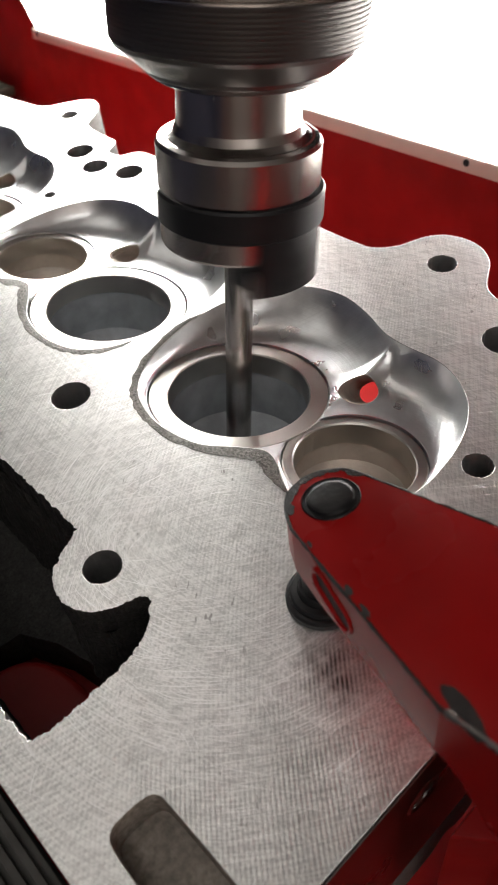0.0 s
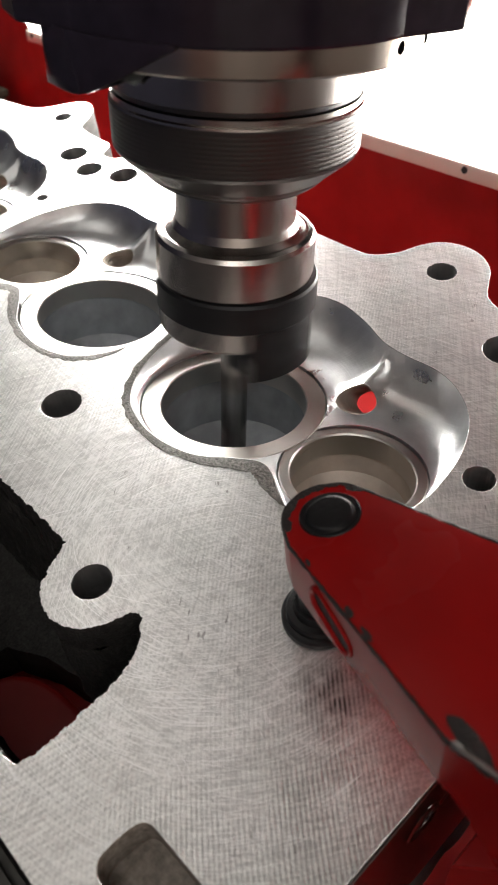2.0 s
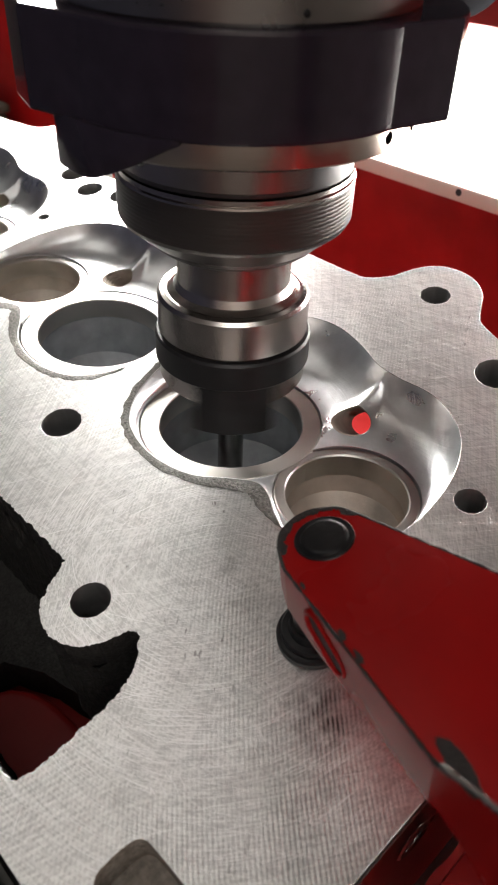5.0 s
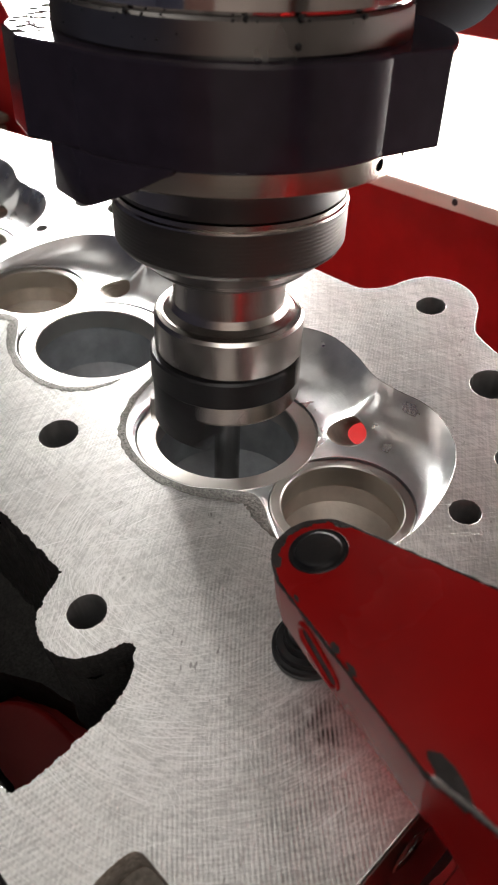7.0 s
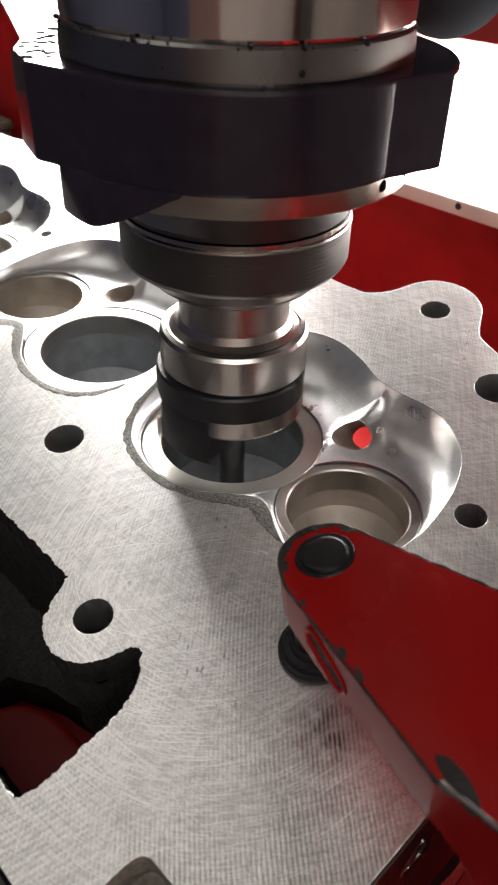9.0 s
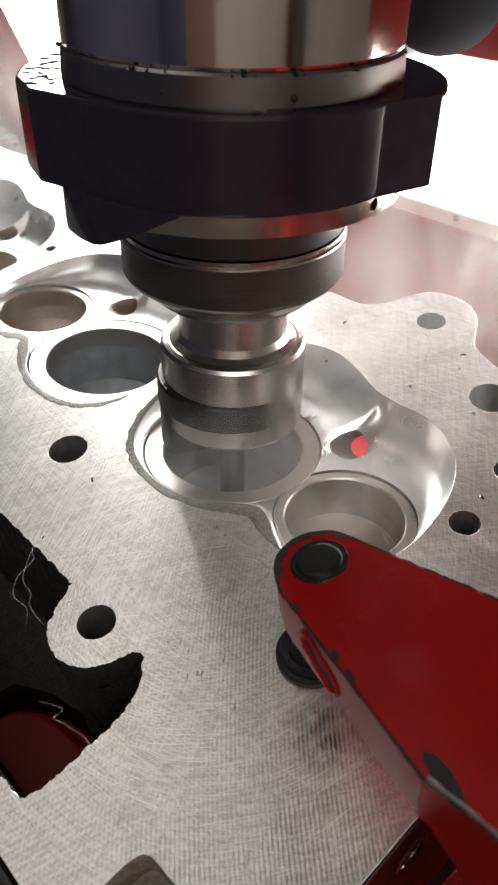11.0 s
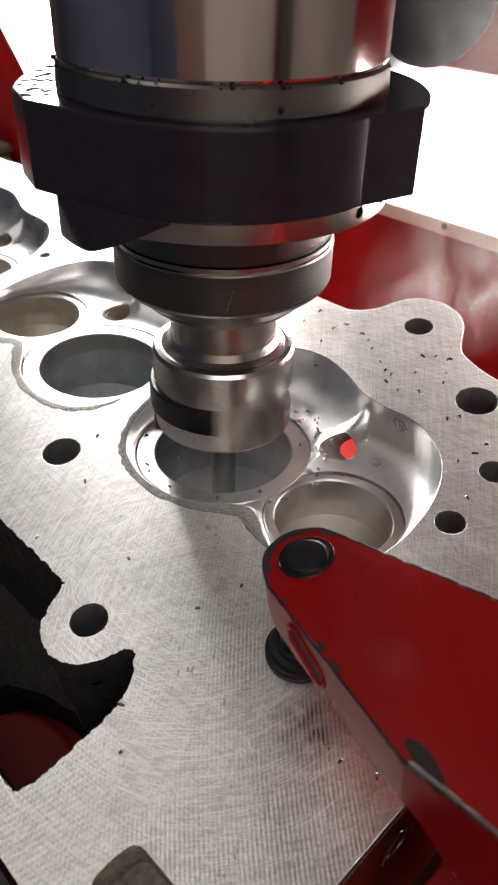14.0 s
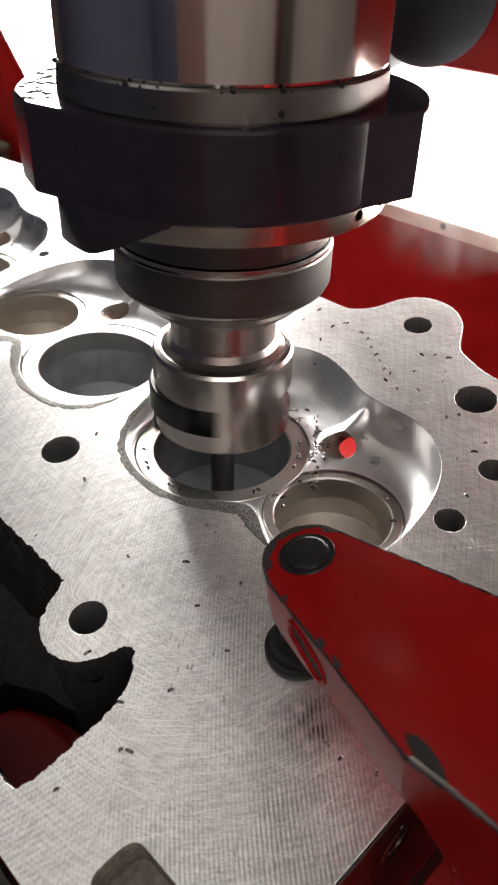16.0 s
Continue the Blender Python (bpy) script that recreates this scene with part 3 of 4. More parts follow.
CUT_POWER = (2.0, 2.9)


def chamber(edge):
    """The bowl between its edge in the deck and the two valve seats, with the ridge where both cuts meet."""
    n, rings = len(edge), 48
    cx, cy = 16.0, 6.0
    bm = bmesh.new()
    pts = [Vector(p) for p in edge]
    grid = []
    for k in range(rings + 1):
        s = (k / rings) ** 1.2
        row = []
        for p in pts:
            q = p.lerp(Vector((cx, cy)), s)
            row.append(bm.verts.new((q.x * MM, q.y * MM, (bowl_z(q, pts) if k else -0.12) * MM)))
        grid.append(row)
    holes = ((I1.xy, R_IN + 0.14), (E1.xy, R_EX + 0.14), (Vector(PLUG), 5.8))
    inside = set()
    for row in grid:
        for v in row:
            for c, r in holes:
                d = v.co.xy / MM - c
                if d.length < r - 1.9:
                    inside.add(v)
                elif d.length < r:
                    q = c + d.normalized() * r
                    v.co = (q.x * MM, q.y * MM, bowl_z(q, pts) * MM)
    for a, b in zip(grid, grid[1:]):
        for j in range(n):
            fc = [a[j], a[(j + 1) % n], b[(j + 1) % n], b[j]]
            if not inside.intersection(fc):
                bm.faces.new(fc)
    loose = [v for v in bm.verts if not v.link_faces]
    bmesh.ops.delete(bm, geom=loose, context="VERTS")
    return bm


PLUG = (24.6, 23.4)


def seat_bore(edge):
    """The short walls in which the two seat rings are sunk."""
    bm = bmesh.new()
    pts = [Vector(p) for p in edge]
    both = ((I1.xy, R_IN + 0.14), (E1.xy, R_EX + 0.14))
    for (c, r), (c2, r2) in (both, both[::-1]):
        loop = [c + Vector((math.cos(k), math.sin(k))) * (r + 0.05) for k in [2 * math.pi * i / 96 for i in range(96)]]
        hi = [bm.verts.new((*(q * MM), (min(0.0, bowl_z(q, pts)) - 0.10) * MM)) for q in loop]
        lo = [bm.verts.new((*(q * MM), (floor_z(q.x, q.y) - 2.0) * MM)) for q in loop]
        wide = [bm.verts.new((*((c + (q - c) * (1 + 0.9 / r)) * MM), (bowl_z(c + (q - c) * (1 + 0.9 / r), pts) - 1.1) * MM)) for q in loop]
        for i in range(96):
            if (loop[i] - c2).length > r2 and (loop[(i + 1) % 96] - c2).length > r2:
                bm.faces.new((hi[i], hi[(i + 1) % 96], lo[(i + 1) % 96], lo[i]))
                bm.faces.new((hi[i], hi[(i + 1) % 96], wide[(i + 1) % 96], wide[i]))
    return bm


def seat_ring(r_in, r_out):
    return lathe([(r_out + 1.3, -7), (r_out + 1.3, -2.4), (r_out, -1.9), (r_out, -0.4), (r_out - 0.35, 0.0), (r_in + 0.4, -0.06), (r_in, -0.45), (r_in, -7.0)], 96, closed=True)


def port_bore(r, deep):
    return lathe([(r + 0.1, -6.9), (r + 0.15, -9), (r - 0.2, -11), (r - 0.5, -deep), (r * 0.6, -deep - 6), (6.2, -deep - 7), (5.4, -deep - 4), (3.9, -deep - 4), (3.9, -deep - 60)], 72)


def plug_bore():
    """A leaning threaded bore whose mouth lies in the bowl."""
    flat = [Vector(p) for p in edge_a]
    bm = bmesh.new()
    rings = []
    levels = [(6.0, 0.0), (5.75, 0.35)] + [(5.7 if k % 2 else 5.35, 0.7 + 0.45 * k) for k in range(31)]
    for r, deep in levels:
        row = []
        for k in range(40):
            a = 2 * math.pi * k / 40
            x, y = PLUG[0] + r * math.cos(a), PLUG[1] + r * math.sin(a)
            z = bowl_z(Vector((x, y)), flat) * (1 - min(1.0, deep / 8)) + bowl_z(Vector(PLUG), flat) * min(1.0, deep / 8)
            row.append(bm.verts.new(((x - 0.32 * deep) * MM, (y + 0.98 * deep) * MM, (z - deep) * MM)))
        rings.append(row)
    for p, q in zip(rings, rings[1:]):
        for k in range(40):
            bm.faces.new((p[k], p[(k + 1) % 40], q[(k + 1) % 40], q[k]))
    return bm


def mirrored(bm):
    bmesh.ops.transform(bm, matrix=Matrix.Translation((2 * MIRROR * MM, 0, 0)) @ Matrix.Diagonal((-1, 1, 1, 1)), verts=bm.verts)
    bmesh.ops.reverse_faces(bm, faces=bm.faces)
    return bm


def place(bm, x, y):
    return moved(bm, HEAD_INV @ Matrix.Translation((x * MM, y * MM, 0)))


SHIFTED = pose(SHIFT * MM, 0, 0)
for change in (lambda b: b, mirrored, lambda b: moved(b, SHIFTED)):
    part("combustion_chamber", change(chamber(edge_a)), CHAMBER, head, "machined bright combustion chamber", smooth=50)
    part("seat_bore", change(seat_bore(edge_a)), CHAMBER, head, "bright cut wall round the seats")
    part("intake_seat", change(place(seat_ring(20.6, R_IN), 0, 0)), SEAT, head, "bare turned intake valve seat ring", smooth=14)
    part("exhaust_seat", change(moved(place(seat_ring(15.9, R_EX), 30.3, -30.8), pose(0, 0, -0.0002))), SEAT, head, "bare turned exhaust valve seat ring", smooth=14)
    part("intake_port", change(place(port_bore(20.9, 22), 0, 0)), PORT, head)
    part("exhaust_port", change(place(port_bore(16.2, 13), 30.3, -30.8)), PORT_PALE, head, "pale shallow exhaust port")
    part("plug_hole", change(plug_bore()), PORT_PALE, head, "open threaded spark plug hole")

# rough cast lip along the front of each chamber
for change, top in ((lambda b: b, 14), (mirrored, -8)):
    bm = bmesh.new()
    rnd = random.Random(11)
    sel = [i for i, (x, y) in enumerate(edge_a) if (y < -8 or (x < -20 and y < top)) and x < 42]
    prev = None
    for i in sorted(sel, key=lambda i: (i - 126) % len(edge_a)):
        a, b = Vector(edge_a[i - 1]), Vector(edge_a[(i + 1) % len(edge_a)])
        out = Vector(((b - a).y, -(b - a).x)).normalized()
        if (Vector(edge_a[i]) + out - Vector((14, 5))).length < (Vector(edge_a[i]) - Vector((14, 5))).length:
            out = -out
        p = Vector(edge_a[i])
        q = p + out * ((2.5 + 2.0 * max(0.0, min(1.0, (p.x - 10) / 12))) * max(0.12, min(1.0, (42 - p.x) / 9)) * max(0.1, min(1.0, (top - p.y) / 9)) + rnd.uniform(-0.35, 0.35))
        cur = [bm.verts.new((*(p * MM), -0.5 * MM)), bm.verts.new((*((p + out * 0.4) * MM), 0.12 * MM)), bm.verts.new((*(q * MM), 0.06 * MM)), bm.verts.new((*(q * MM), -0.3 * MM))]
        if prev and (cur[0].co - prev[0].co).length < 0.008:
            for u in range(3):
                bm.faces.new((prev[u], prev[u + 1], cur[u + 1], cur[u]))
        prev = cur
    part("cast_lip", change(bm), LIP, head, "rough grey cast lip", smooth=60)

part("end_face", box(104.9, 105.2, -108.6, 56, -62, -0.7, 0), STEEL_DULL, head, "smooth machined end face")

# oil gallery plug in the end face
part("end_hole", moved(lathe([(5.0, 0.3), (4.4, 0.6), (3.6, 0.2), (3.4, -1.5), (0, -1.5)], 32), pose(0.1052, -0.050, -0.0145, 0, 90, 0)), STEEL_DULL, head, "plugged hole in the end face")

# ---- fixture below and beside the head ----
fixture = thing("fixture_rail", HEAD, "red painted fixture rail under the cylinder head", "fixture")
part("rail", prism(spline([(60, -77), (30, -77.6), (5, -78.4), (-8, -79.6), (-16.3, -81.9), (-22, -85.5), (-25.4, -89.3), (-27.6, -96), (-28, -112), (10, -113), (60, -113)], 3), -126, -80, 3.0, 3), RED, fixture, "red rail with a rounded end", smooth=40)
part("end_block", prism([(113, -51), (121, -44.5), (152, -44), (152, 20), (113, 20)], -112, -20, 1.2), RED, fixture, "red end block with a bevelled corner")
mat_rail = thing("ribbed_strip", HEAD, "dark ribbed rubber strip along the head's lower side", "strip")
part("backing", box(-300, 110, -175, -111, -26, -16, 1), RUBBER, mat_rail)
for i in range(20):
    part("rib", box(-300, 110, -114.5 - i * 3.0, -112.9 - i * 3.0, -16, -13.6, 0.4), RUBBER, mat_rail)

# ---- clamp arm ----
clamp = thing("clamp_arm", HEAD, "chipped red clamp arm pressing its black foot on the deck", "clamp")


def arm_top(x, y):
    return 33.5 + 0.20 * (x - 66)


def arm_under(x, y):
    return arm_top(x, y) - (14.8 + 0.9 * max(0.0, min(30.0, x - 110)) ** 1.1 - 2.0 * max(0.0, min(1.0, (76 - x) / 14)))


outline = arc(68.8, -35.0, 8.6, 92, 236, 18) + [(68.0, -44.6), (73, -46.1), (78.3, -47.7), (84.5, -49.4), (90.7, -51.2), (99.6, -53.8), (109.2, -56.6), (111.5, -56.5), (115.4, -56.5), (120.2, -57.0), (150, -59), (175, -61), (175, -16), (97, -23.6), (80, -25.2)]
arm = part("arm", prism(outline, arm_under, arm_top, 0.8, 3), RED_ARM, clamp, "chipped red painted arm", smooth=10)
tilt = math.degrees(math.atan(0.20))
part("bolt_head", moved(lathe([(0, 0.8), (3.4, 0.85), (3.9, 0.8), (4.3, 0.6), (4.5, 0.3), (4.6, 0.12), (5.3, 0.12), (5.5, 0.28), (5.7, 0.1), (5.8, -1)], 40), pose(0.0687, -0.0348, 0.0340, 0, -tilt, 0)), BLACK_OX, clamp, "black round bolt head")
chips = [(112.0, -55.0, 4.6, 1.9), (85.6, -48.9, 1.3, 0.8), (90.4, -50.4, 1.5, 0.7), (73.4, -45.4, 0.9, 0.5), (64.2, -41.2, 1.7, 1.3)]
for k, (x, y, lx, ly) in enumerate(chips):
    rnd = random.Random(k)
    pts = [(x + lx * math.cos(a) * rnd.uniform(0.75, 1.1) - 0.3 * ly * math.sin(a), y + ly * math.sin(a) * rnd.uniform(0.7, 1.1) - 0.28 * lx * math.cos(a)) for a in [i * math.pi / 8 for i in range(16)]]
    part("paint_chip", prism(pts, lambda x, y: arm_top(x, y) - 0.3, lambda x, y: arm_top(x, y) + 0.06), CHIP_AND_SHADE, clamp, "bare dark patch of chipped paint", smooth=0)
tip = [(68.8 + 8.5 * math.cos(radians(a)), -35.0 + 8.5 * math.sin(radians(a))) for a in range(84, 226, 3)]
for a in range(224, 84, -2):
    r = 7.5 + 1.1 * noise.noise((a * 0.07, 4.4, 0)) + 0.5 * noise.noise((a * 0.31, 1.7, 0)) - 0.9 * max(0.0, 1 - abs(a - 195) / 16)
    tip.append((68.8 + min(8.4, r) * math.cos(radians(a)), -35.0 + min(8.4, r) * math.sin(radians(a))))
part("paint_chip", prism(tip, lambda x, y: arm_top(x, y) - 0.3, lambda x, y: arm_top(x, y) + 0.06), CHIP_AND_SHADE, clamp, "bare dark band round the arm's worn tip", smooth=0)
wear = [p for i, p in enumerate(outline) if p[0] < 125 and (p[1] < -30 or i < 6)]
trail = []
for a, b in zip(wear, wear[1:]):
    k = max(1, int(math.dist(a, b) / 0.7))
    trail += [(a[0] + (b[0] - a[0]) * i / k, a[1] + (b[1] - a[1]) * i / k) for i in range(k)]
part("worn_edge", tube([(x, y, arm_top(x, y) - 0.25) for x, y in trail], lambda f: max(0.04, 0.27 + 0.22 * noise.noise((f * 30, 3.3, 0)) + 0.10 * noise.noise((f * 110, 1.3, 0))), 8), CHIP_AND_SHADE, clamp, "dark edge where the paint is worn away", smooth=80)
edge_trail = [(110 + 0.6 * i, -56.45 - 0.05 * max(0.0, 0.6 * i - 6), arm_top(110 + 0.6 * i, 0) - 0.28) for i in range(60)]
part("worn_edge", tube(edge_trail, lambda f: max(0.05, 0.50 + 0.3 * noise.noise((f * 14, 5.1, 0)) + 0.15 * noise.noise((f * 60, 2.1, 0))), 8), STEEL_DULL, clamp, "edge worn to bare steel", smooth=80)
far_trail = [(68.5 + 0.6 * i, -26.4 + (0.6 * i) * 0.101, arm_top(68.5 + 0.6 * i, 0) - 0.3) for i in range(95)]
part("worn_edge", tube(far_trail, lambda f: max(0.04, 0.22 + 0.24 * noise.noise((f * 26, 7.3, 0)) + 0.12 * noise.noise((f * 90, 2.3, 0))), 8), CHIP_AND_SHADE, clamp, smooth=80)
SLOT = Matrix.Translation((81.6 * MM, -48.62 * MM, 29.6 * MM)) @ pose(0, 0, 0, 0, 0, -15.5) @ pose(0, 0, 0, 90, 16, 0)
oval = arc(3.4, 0, 2.7, -90, 90, 12) + arc(-3.4, 0, 2.7, 90, 270, 12)
# no recess is cut: a dark patch stands for the shade inside the slot
part("side_slot", moved(prism(oval, -0.2, 0.10, 0.05), SLOT), CHIP_AND_SHADE, clamp, "flat dark oblong patch for the shaded slot in the arm's side")
part("slot_rim", moved(tube([(x, y, 0.05) for x, y in oval + oval[:1]], lambda f: 0.62 + 0.2 * math.sin(6.28 * f + 2.4), 8), SLOT), RED_ARM, clamp, "rounded painted rim of the slot", smooth=80)
part("screw_stem", moved(lathe([(0, 24), (4.2, 24), (4.2, 5), (0, 5)], 32), pose(0.0672, -0.0372, 0)), BLACK_OX, clamp)
part("foot", moved(lathe([(0, 6.4), (4.9, 6.4), (5.3, 4.4), (6.6, 4.2), (7.0, 3.6), (7.0, 2.7), (7.7, 2.5), (8.0, 1.9), (8.0, 0.4), (7.7, 0.0), (0, 0.0)], 48), pose(0.0672, -0.0372, 0.0001)), BLACK_OX, clamp, "black steel swivel foot")


# ---- spindle ----
def key_steps(t0, t1):
    """Every thirtieth of a second from t0 to t1."""
    return [i / FPS for i in range(round(t0 * FPS), round(t1 * FPS) + 1)]


FEED = [(0, 48.2), (0.5, 44.8), (1.0, 39.6), (1.5, 31.6), (2.0, 27.0), (2.5, 24.2), (3.0, 22.4), (3.5, 20.0), (4.0, 19.0), (6.5, 16.4), (7.0, 15.8), (7.5, 14.9), (8.0, 14.7), (8.5, 13.8),
        (9.0, 12.6), (11.5, 12.6), (12.5, 12.6), (13.5, 12.4), (14.5, 12.0), (16.0, 11.0)]
# blade angle at 0.1 s steps, in degrees, without the ten whole turns a second that the eye cannot tell
SPIN = [(0, -60), (3.5, 3720), (7.6, 8040), (8.6, 9120), (9.0, 9574), (13.5, 14336), (14.3, 15230), (14.5, 15424), (15.0, 15996), (15.5, 16482), (16.0, 17055)]
LEAN_X = 0.65


def between(rows, t):
    for (t0, a), (t1, b) in zip(rows, rows[1:]):
        if t <= t1:
            return a + (b - a) * (t - t0) / (t1 - t0)
    return rows[-1][1]


def feed_pose(t):
    return pose(0, 0, 0, 0, LEAN_X, 0) @ pose(0, 0, between(FEED, t) * MM)


quill = thing("spindle_quill", feed_pose(0), "polished steel spindle quill with a black clamp block", "spindle")
part("quill_tube", lathe([(36.0, 96.2), (36.2, 96.8), (36.2, 330), (30, 330), (30, 96.2)], 128, closed=True), CHROME, quill, "mirror-polished quill tube")
part("seam_collar", lathe([(36.7, 89.5), (36.9, 90.2), (36.5, 95.4), (36.0, 96.0), (33, 96.0), (33, 89.5)], 128, closed=True), STEEL_DULL, quill, "oily steel collar under the quill")
rnd = random.Random(5)
specks = []
for k in range(34):
    a, z = radians(rnd.uniform(-165, -15)), rnd.choice((95.9, 95.9, 95.6, rnd.uniform(91, 95)))
    size = rnd.uniform(0.12, 0.42) if k % 5 else rnd.uniform(0.4, 0.75)
    b = bmesh.new()
    bmesh.ops.create_icosphere(b, subdivisions=1, radius=size * MM, matrix=pose(36.75 * MM * math.cos(a), 36.75 * MM * math.sin(a), z * MM) @ Matrix.Diagonal((1, 1, rnd.uniform(0.6, 1.3), 1)))
    specks.append(b)
tagged(part("oil_specks", joined(*specks), BLACK_OX, quill, "dark specks of oil and dirt along the seam", smooth=60), kind="stuff")
part("nose_ring", lathe([(26.5, 67.2), (38.2, 66.3), (39.0, 66.9), (39.2, 70.5), (39.2, 74), (26.5, 74)], 128, closed=True), NOSE, quill, "polished steel nose ring with drilled holes")
for a in (-41, -24, 150):
    part("screw_hole", moved(lathe([(0, 0.05), (1.0, 0.05), (1.15, 0.09), (1.3, 0.05), (1.3, -1)], 20), pose(39.15 * MM * math.cos(radians(a)), 39.15 * MM * math.sin(radians(a)), 69.6 * MM, 0, 90, a)), HOLE, quill, "small dark set screw hole")
block = arc(0, 0, 40.0, -136, -43, 30) + arc(0, 0, 46.1, -24.5, 38, 24) + [(20, 38), (0, 42), (-22, 39)] + arc(0, 0, 46.3, 142, 191, 16) + [(-40.5, -19.6)]
part("clamp_block", prism(block, 71.2, 89.6, 0.7, 2), BLACK, quill, "black anodised clamp block", smooth=9)
# small glossy domes added to give the block's top its dashes of reflection
rnd = random.Random(8)
beads = []
for k in range(46):
    a, r = radians(rnd.uniform(146, 204)), rnd.uniform(38.2, 44.6)
    b = bmesh.new()
    bmesh.ops.create_icosphere(b, subdivisions=2, radius=1.0 * MM, matrix=pose(r * MM * math.cos(a), r * MM * math.sin(a), 89.6 * MM, 0, 0, rnd.uniform(-25, 25)) @ Matrix.Diagonal((rnd.uniform(0.7, 1.5), rnd.uniform(0.3, 0.55), 0.28, 1)))
    beads.append(b)
tagged(part("glint_beads", joined(*beads), GLINT, quill, "glossy beads added for the reflections on the block's top", smooth=60), kind="stuff")
lug = arc(0, 0, 41.3, 209, 256, 16) + arc(0, 0, 28.0, 256, 209, 8)


def lug_under(x, y):
    a = math.degrees(math.atan2(y, x)) % 360
    return 61.3 + 9.7 * max(0.0, min(1.0, (a - 226) / 29)) ** 1.2


part("lug", prism(lug, lug_under, 72.0, 0.6, 2), BLACK, quill, "black lug under the clamp block")
part("lug_screw", moved(lathe([(0, -0.3), (1.8, -0.3), (2.2, 0.15), (2.6, 0.1), (2.6, -1)], 20), pose(-42.5 * MM, -14.3 * MM, 80 * MM, 90, 0, -66)), BLACK_OX, quill)

cutter = thing("seat_cutter", feed_pose(0), "spinning turned steel seat cutter with a black blade cartridge", "cutting tool")
part("upper_body", lathe([(0, 67), (26.3, 67), (26.9, 66), (26.9, 57.2), (26.2, 56.6), (26.2, 55.6), (27.4, 55.2), (27.4, 54.2), (0, 54.2)], 128), DARK_STEEL, cutter, "dark steel upper body")
part("body_band", lathe([(27.0, 58.0), (27.15, 58.2), (27.15, 65.4), (27.0, 65.6), (24, 65.6), (24, 58)], 96, 156, 390, True), STEEL, cutter, "bright ground band")
ridges = []
for i in range(10):
    z = 45.7 + i * 0.92
    ridges += [(27.66, z), (27.7, z + 0.14), (27.7, z + 0.66), (27.66, z + 0.80)]
part("bright_ring", lathe([(24, 54.9), (27.72, 54.9), (27.6, 55.3), (27.25, 55.7), (27.2, 56.7), (24, 56.7)], 128, closed=True), STEEL, cutter, "thin bright ring over the collar")
part("knurled_collar", lathe([(0, 45.3), (27.2, 45.3)] + ridges + [(27.2, 54.8), (0, 54.8)], 128), KNURL, cutter, "dark grooved collar")
part("cone", lathe([(0, 37.6), (18.8, 37.6), (19.3, 37.9), (19.3, 38.7), (20.6, 38.9), (20.9, 39.2), (21.0, 39.9), (21.7, 40.1), (27.1, 44.6), (27.4, 45.4), (0, 45.4)], 128), STEEL_DULL, cutter, "ground steel cone")
part("neck", lathe([(0, 24), (18.4, 24.4), (17.0, 24.9), (15.4, 26.0), (14.5, 27.8), (14.3, 30), (14.3, 38.9), (0, 38.9)], 96), STEEL, cutter, "turned steel neck")
part("head_top", lathe([(0, 14.2), (19.5, 14.2), (19.5, 23.6), (18.8, 24.5), (17.6, 24.9), (0, 24.9)], 128), STEEL, cutter, "turned steel head")
part("spine", lathe([(8, 6.0), (19.5, 6.0), (19.5, 14.2), (8, 14.2)], 96, 121, 183, True), STEEL, cutter, "steel spine beside the slot")
part("head_bottom", lathe([(0, 0), (18.6, 0), (19.2, 0.3), (19.5, 1.0), (19.5, 6.0), (0, 6.0)], 128), STEEL, cutter, "steel lower ring")
cart = part("cartridge", moved(lathe([(6, 6.1), (19.9, 6.1), (20.4, 6.6), (20.4, 13.2), (19.9, 13.8), (6, 13.8)], 96, -118, 98, True), pose(0.0006, 0, 0)), BLACK_OX, cutter, "black blade cartridge in the slot")
blade = part("blade_holder", prism([(7.5, -9)] + arc(0, 0, 20.6, -27, 31, 14) + [(7.5, 8)], -7.5, 6.3, 0.6), BLACK_OX, cutter, "black blade holder")
part("blade", moved(box(13.5, 21.7, -1.2, -0.4, -9.2, -1.5, 0.2), pose(0, 0, 0, 0, 0, -28)), STEEL_DULL, blade, "carbide cutting blade")
part("pilot", lathe([(0, 0.5), (3.75, 0.5), (3.75, -88), (3.0, -90), (0, -90)], 48), PILOT, cutter, "ground steel pilot")


# ---- swarf: slivers thrown on to the deck while the blade cuts ----
def sliver(seed):
    rnd = random.Random(seed)
    n, length, width = 7, rnd.uniform(1.0, 1.9), rnd.uniform(0.5, 0.8)
    bend = rnd.uniform(0.5, 1.6)
    bm = bmesh.new()
    rows = []
    for i in range(n):
        f = i / (n - 1) - 0.5
        w = width * (1 - 0.6 * abs(f)) * 0.5
        z = 0.15 + bend * (0.25 - f * f) * 1.3
        rows.append([bm.verts.new((f * length * MM, y * MM, (z + dz) * MM)) for y, dz in ((-w, 0), (w, 0.1), (w, 0.3), (-w, 0.2))])
    for p, q in zip(rows, rows[1:]):
        for j in range(4):
            bm.faces.new((p[j], p[(j + 1) % 4], q[(j + 1) % 4], q[j]))
    bm.faces.new(rows[0][::-1])
    bm.faces.new(rows[-1])
    return bm


